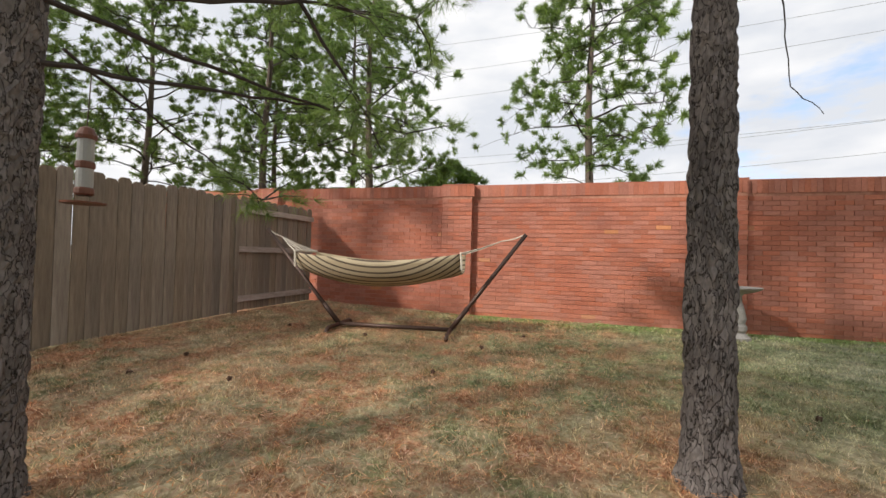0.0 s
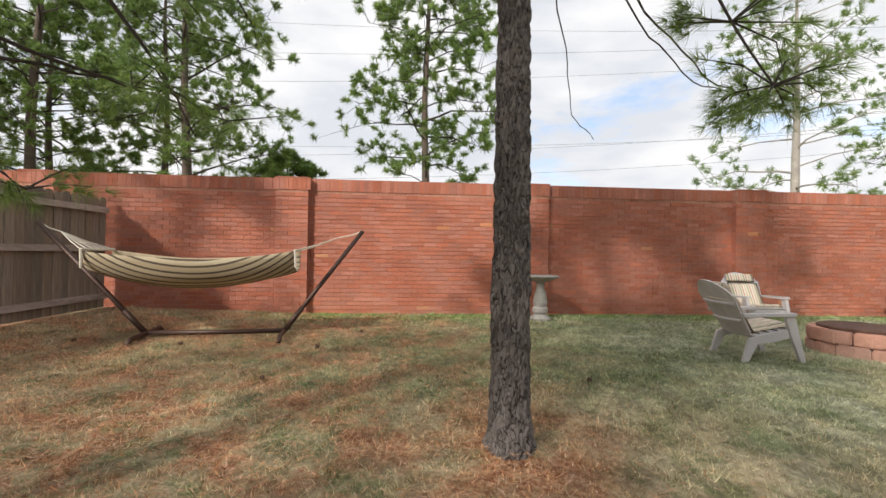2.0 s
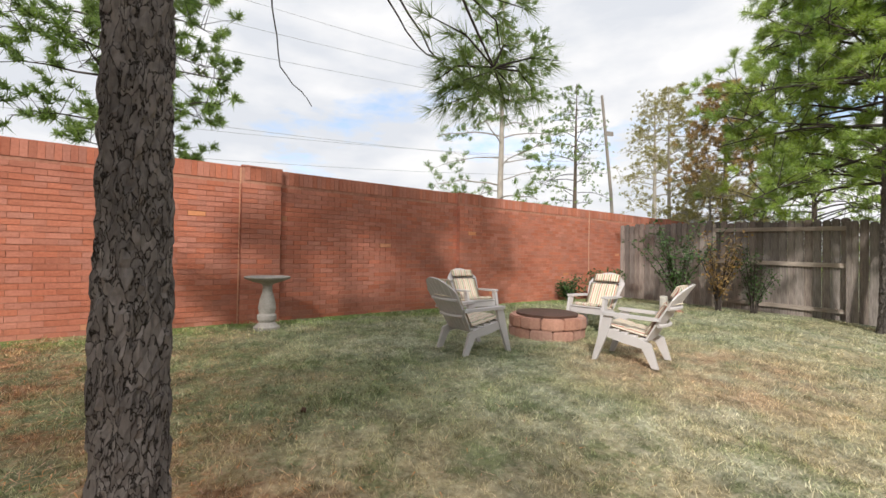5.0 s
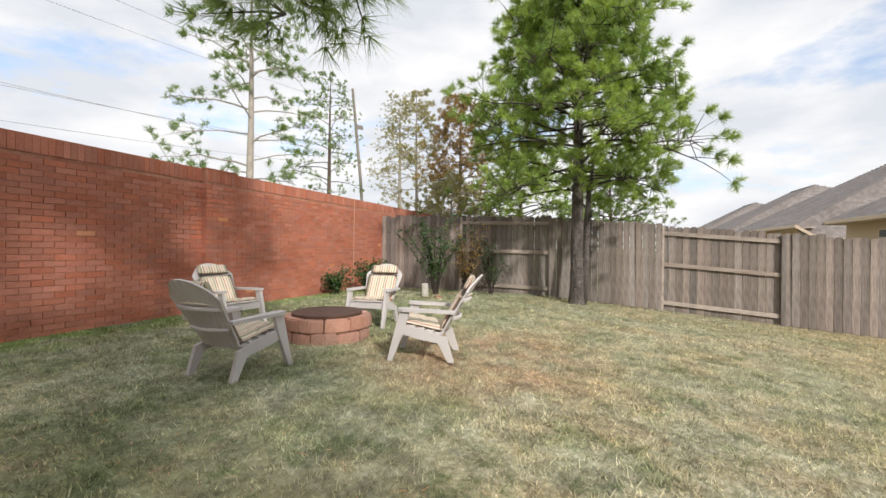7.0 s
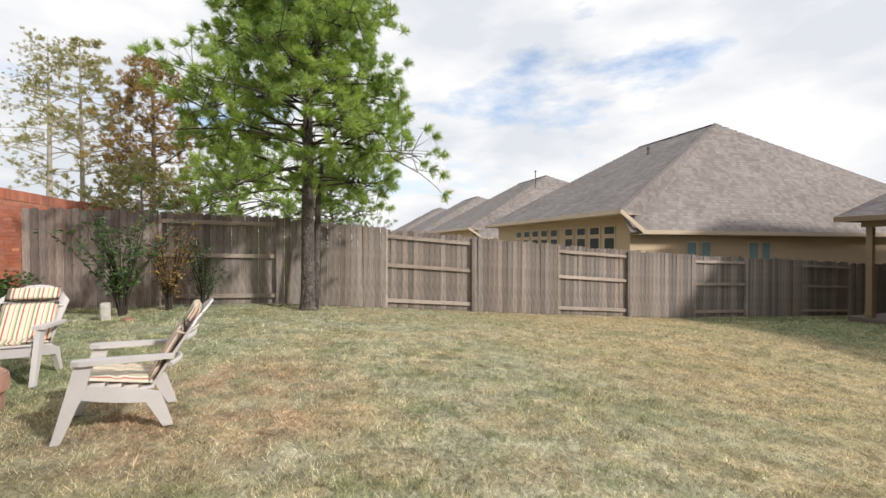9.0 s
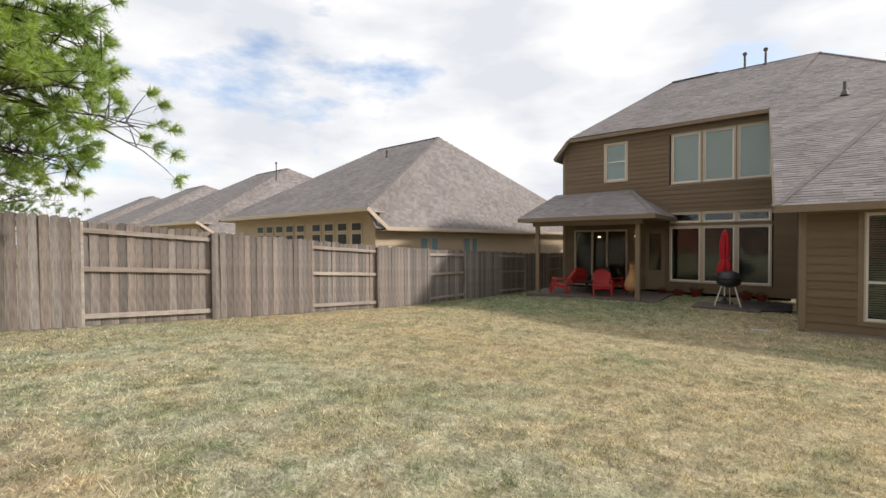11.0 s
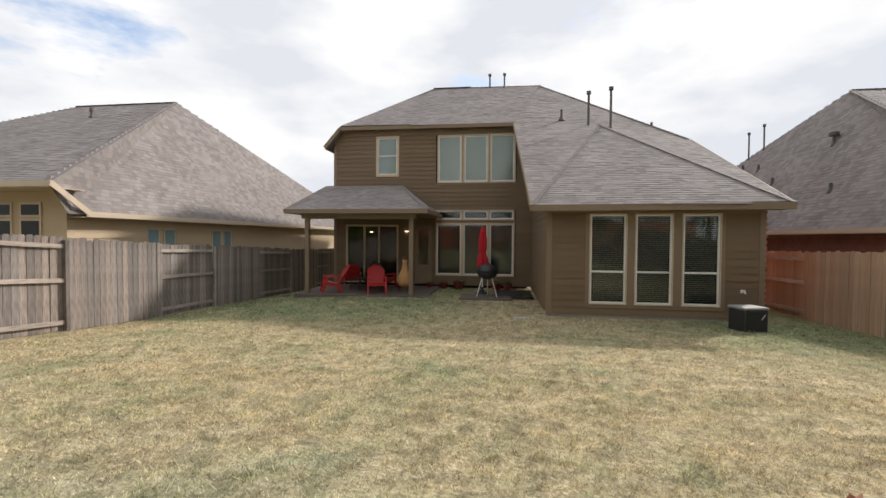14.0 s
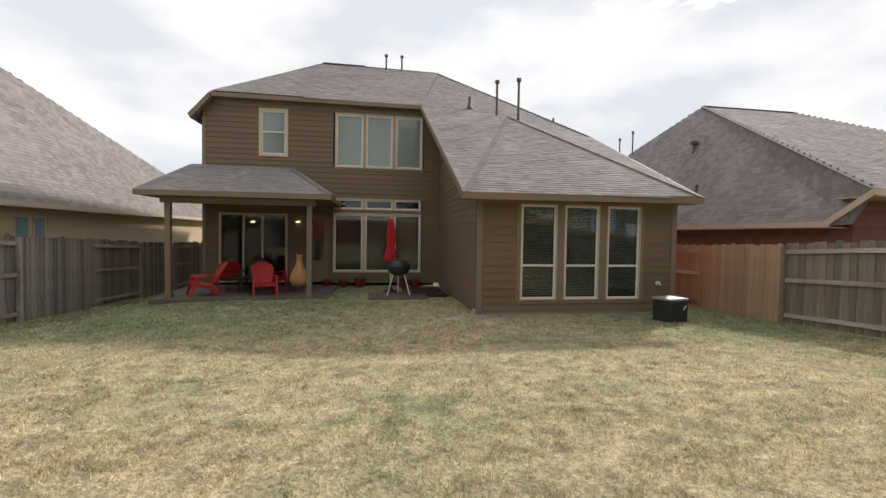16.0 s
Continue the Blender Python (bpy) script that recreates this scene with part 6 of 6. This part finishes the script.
lathe(bm, prof, 32, lobes=8, lobe=0.16)
part("canopy", bm, CANVAS, um)
bm = bmesh.new()
lathe(bm, ((0.24, 0.0), (0.24, 0.05), (0.10, 0.09), (0.04, 0.16), (0.03, 0.24)), 20)
part("base", bm, BLACK, um)
# crumpled black sheet on the ground behind the grill
bm = bmesh.new()
cells = [[None] * 13 for _ in range(15)]
for i in range(15):
    for j in range(13):
        x, y = 2.28 + 0.095 * i, -16.2 + 0.20 * j
        cells[i][j] = bm.verts.new((x, y, gz(x, y) + 0.03 + 0.05 * (0.5 + noise.noise(Vector((x * 3.1, y * 2.3, 4))))))
for i in range(14):
    for j in range(12):
        bm.faces.new((cells[i][j], cells[i + 1][j], cells[i + 1][j + 1], cells[i][j + 1]))
sheet = part("ground_sheet", bm, BLACK, smooth=True)
md = sheet.modifiers.new("thick", "SOLIDIFY")
md.thickness = 0.012
tagged(sheet, "crumpled black plastic sheet lying beside the house wall", "ground sheet")
# pots under the windows
POT_G = material("pot_plant_leaves", (0.07, 0.12, 0.04), 0.6, 0.4, bump=0, per="island", spread=0.3)
DKRED = material("dark_red_glaze", (0.16, 0.022, 0.018), 0.4, 0.2, fine=30, bump=0.1)
rpp = random.Random(9)
for x, y, s in ((5.7, -16.7, 0.9), (5.1, -16.75, 1.1), (3.55, -16.6, 1.0), (3.1, -16.7, 0.9), (6.3, -16.75, 0.8)):
    pt = thing("plant_pot", "dark red planter with low plant under the windows", "plant pot", "pots under the windows", m=pose(x, y, gz(x, y)) @ Matrix.Scale(s, 4))
    bm = bmesh.new()
    lathe(bm, ((0.13, 0.0), (0.20, 0.24), (0.22, 0.25), (0.22, 0.29), (0.19, 0.29), (0.0, 0.26)), 18)
    part("pot", bm, DKRED, pt)
    v, f = [], []
    for _ in range(30):
        tuft(v, f, Vector((rpp.gauss(0, 0.08), rpp.gauss(0, 0.08), 0.28)), Vector((0, 0, 0.8)), rpp, 4, 0.16, 0.02)
    ob = new("plant", raw_mesh("plant", v, f, POT_G))
    ob.parent = pt
for x, z in ((8.9, 1.35), (7.35, 1.38)):
    LAMPM = bpy.data.materials.get("warm_lamp_glass") or bpy.data.materials.new("warm_lamp_glass")
    LAMPM.use_nodes = True
    bs = LAMPM.node_tree.nodes["Principled BSDF"]
    bs.inputs["Emission Color"].default_value, bs.inputs["Emission Strength"].default_value = (1.0, 0.75, 0.45, 1), 2.5
    lt = thing("lamp", "small lit lamp seen at the patio door glass", "lamp", m=pose(x, MAIN_Y + 0.06, z))
    bm = bmesh.new()
    lathe(bm, ((0.03, 0.0), (0.07, 0.02), (0.075, 0.05), (0.02, 0.06)), 12)
    part("shade", bm, LAMPM, lt)
    bm = bmesh.new()
    box(bm, -0.02, -0.08, 0.055, 0.02, 0.02, 0.085)
    part("bracket", bm, PIPE, lt)
# fallen leaf on the lawn
lf = bmesh.new()
ctr_v = lf.verts.new((0, 0, 0.035))
rim = [lf.verts.new((0.10 * math.cos(a) * (1 if i % 2 else 0.55), 0.07 * math.sin(a) * (1 if i % 2 else 0.6), 0.02 + 0.02 * (i % 3))) for i, a in enumerate([k * math.tau / 10 for k in range(10)])]
for i in range(10):
    lf.faces.new((ctr_v, rim[i], rim[(i + 1) % 10]))
ob = part("fallen_leaf", lf, material("dry_leaf", (0.40, 0.17, 0.10), 0.8, 0.2, trans=0.2))
ob.matrix_world = pose(1.34, -2.07, gz(1.34, -2.07) + 0.01, 0, 0, 30) @ Matrix.Scale(0.65, 4)
md = ob.modifiers.new("thick", "SOLIDIFY")
md.thickness = 0.002
tagged(ob, "curled brown fallen leaf on the straw grass", "leaf")

# ---- grass blades ----
BLADE = bpy.data.materials.new("grass_blades")
BLADE.use_nodes = True
bn, bl = BLADE.node_tree.nodes, BLADE.node_tree.links
bb_ = bn["Principled BSDF"]
bb_.inputs["Roughness"].default_value = 0.7
bb_.inputs["Specular IOR Level"].default_value = 0.2
bcol = lawn_colour(bn, bl, 1.0, blades=True)
bl.new(bcol, bb_.inputs["Base Color"])
btr, bms = bn.new("ShaderNodeBsdfTranslucent"), bn.new("ShaderNodeMixShader")
bl.new(bcol, btr.inputs["Color"])
bms.inputs[0].default_value = 0.3
bl.new(bb_.outputs[0], bms.inputs[1]), bl.new(btr.outputs[0], bms.inputs[2])
bl.new(bms.outputs[0], bn["Material Output"].inputs["Surface"])


def blades(name, x0, x1, y0, y1, per_m2, hgt, wid, seed, keep=None):
    g = np.random.default_rng(seed)
    n = int((x1 - x0) * (y1 - y0) * per_m2)
    x, y = g.uniform(x0, x1, n), g.uniform(y0, y1, n)
    k = g.integers(0, max(1, n // 26), n)
    cx, cy, ch = g.uniform(x0, x1, n), g.uniform(y0, y1, n), g.uniform(0.7, 1.5, n)
    near = g.random(n) < 0.55
    x = np.where(near, np.clip(cx[k] + g.normal(0, 0.028, n), x0, x1), x)
    y = np.where(near, np.clip(cy[k] + g.normal(0, 0.028, n), y0, y1), y)
    tall = np.where(near, ch[k], 0.9)
    if keep is not None:
        k = keep(x, y)
        x, y, tall = x[k], y[k], tall[k]
        n = len(x)
    gx, gy = np.arange(x0 - 1, x1 + 1.5, 0.5), np.arange(y0 - 1, y1 + 1.5, 0.5)
    tab = np.array([[gz(a, b) for a in gx] for b in gy])
    fx, fy = (x - gx[0]) / 0.5, (y - gy[0]) / 0.5
    ix, iy = np.clip(fx.astype(int), 0, len(gx) - 2), np.clip(fy.astype(int), 0, len(gy) - 2)
    fx, fy = fx - ix, fy - iy
    z = tab[iy, ix] * (1 - fx) * (1 - fy) + tab[iy, ix + 1] * fx * (1 - fy) + tab[iy + 1, ix] * (1 - fx) * fy + tab[iy + 1, ix + 1] * fx * fy - 0.008
    a = g.uniform(0, math.tau, n)
    h = hgt * g.uniform(0.45, 1.25, n) * tall
    w = wid * g.uniform(0.6, 1.3, n)
    lean = g.uniform(0.2, 1.5, n) * h
    b = g.uniform(0, math.tau, n)
    co = np.empty((n, 3, 3))
    co[:, 0] = np.stack((x - w * np.cos(a), y - w * np.sin(a), z), 1)
    co[:, 1] = np.stack((x + w * np.cos(a), y + w * np.sin(a), z), 1)
    co[:, 2] = np.stack((x + lean * np.cos(b), y + lean * np.sin(b), z + h), 1)
    me = bpy.data.meshes.new(name)
    me.vertices.add(n * 3)
    me.loops.add(n * 3)
    me.polygons.add(n)
    me.vertices.foreach_set("co", co.ravel())
    me.loops.foreach_set("vertex_index", np.arange(n * 3, dtype=np.int32))
    me.polygons.foreach_set("loop_start", np.arange(0, n * 3, 3, dtype=np.int32))
    me.materials.append(BLADE)
    me.update(calc_edges=True)
    return tagged(new(name, me), "short dormant straw-and-green lawn grass", "grass", kind="stuff")


off_house = lambda x, y: ~(((x < 2.2) & (y < -10.7)) | ((x > 5.9) & (x < 10.8) & (y < -13.7)) | ((x > 2.9) & (x < 4.8) & (y < -13.4)) | (y < -17.1))
blades("grass", -4.3, 8.0, -4.5, 6.0, 4300, 0.034, 0.0038, 1)
blades("grass", -4.3, 12.4, 6.0, 7.3, 900, 0.05, 0.006, 2)
blades("grass", 8.0, 12.4, -9.0, 6.0, 1100, 0.04, 0.0065, 3)
blades("grass", -4.3, 8.0, -9.0, -4.5, 1700, 0.036, 0.005, 4)
blades("grass", -4.3, 12.4, -17.0, -9.0, 450, 0.05, 0.009, 5, keep=off_house)


# fallen pine needles, flat on the ground
STRAW = material("pine_straw", (0.74, 0.46, 0.27), 0.8, second=(0.32, 0.12, 0.055), scale=3, fine=20, bump=0, per="island", spread=0.4)
g = np.random.default_rng(8)
n = 60000
sx_, sy_ = g.uniform(-4.2, 3.4, n), g.uniform(0.0, 7.1, n)
hold = g.random(n) < np.clip((2.6 - sx_) / 4.0, 0.03, 1.0) * (0.45 + 0.55 * np.sin(sx_ * 2.3 + 1.7 * np.sin(sy_ * 1.9)) ** 2)
sx_, sy_ = sx_[hold], sy_[hold]
n = len(sx_)
sz_ = np.array([gz(a, b) for a, b in zip(sx_, sy_)]) + g.uniform(0.012, 0.045, n)
sa, ln_ = g.uniform(0, math.tau, n), g.uniform(0.035, 0.09, n)
co = np.empty((n, 3, 3))
co[:, 0] = np.stack((sx_ - 0.003 * np.sin(sa), sy_ + 0.003 * np.cos(sa), sz_), 1)
co[:, 1] = np.stack((sx_ + 0.003 * np.sin(sa), sy_ - 0.003 * np.cos(sa), sz_), 1)
co[:, 2] = np.stack((sx_ + ln_ * np.cos(sa), sy_ + ln_ * np.sin(sa), sz_ + g.uniform(-0.012, 0.012, n)), 1)
me = bpy.data.meshes.new("pine_straw")
me.vertices.add(n * 3)
me.loops.add(n * 3)
me.polygons.add(n)
me.vertices.foreach_set("co", co.ravel())
me.loops.foreach_set("vertex_index", np.arange(n * 3, dtype=np.int32))
me.polygons.foreach_set("loop_start", np.arange(0, n * 3, 3, dtype=np.int32))
me.materials.append(STRAW)
me.update(calc_edges=True)
tagged(new("pine_straw", me), "rust-brown fallen pine needles strewn on the lawn", "pine straw", kind="stuff")
# pine cones under the trees
CONE = material("pine_cone_brown", (0.10, 0.055, 0.035), 0.9, 0.3, fine=60, bump=0.5)
rc = random.Random(14)
bm = bmesh.new()
lathe(bm, ((0.004, 0.0), (0.016, 0.006), (0.021, 0.016), (0.016, 0.022), (0.019, 0.030), (0.013, 0.037), (0.014, 0.043), (0.003, 0.055)), 10, lobes=5, lobe=0.15)
cone = part("pine_cone", bm, CONE)
tagged(cone, "small dark brown pine cone lying on the grass", "pine cone", "pine cones on the lawn")
cone.matrix_world = pose(-0.62, 3.55, gz(-0.62, 3.55) + 0.03, 80, 0, 20)
for _ in range(9):
    x, y = rc.uniform(-3.6, 2.2), rc.uniform(1.6, 6.2)
    copy_thing(cone, pose(x, y, gz(x, y) + 0.025, rc.uniform(60, 110), 0, rc.uniform(0, 360)))

# ---- single bricks of the wall, last ----
for ln, ht, cx, yy, zz, pale in single_bricks:
    me = brick_mesh(ln, ht, BRICK_PALE, brick_pale_me) if pale else brick_mesh(ln, ht, BRICK_P, brick_me)
    piece("brick", me, wall, Matrix.Translation((cx, yy, zz)))
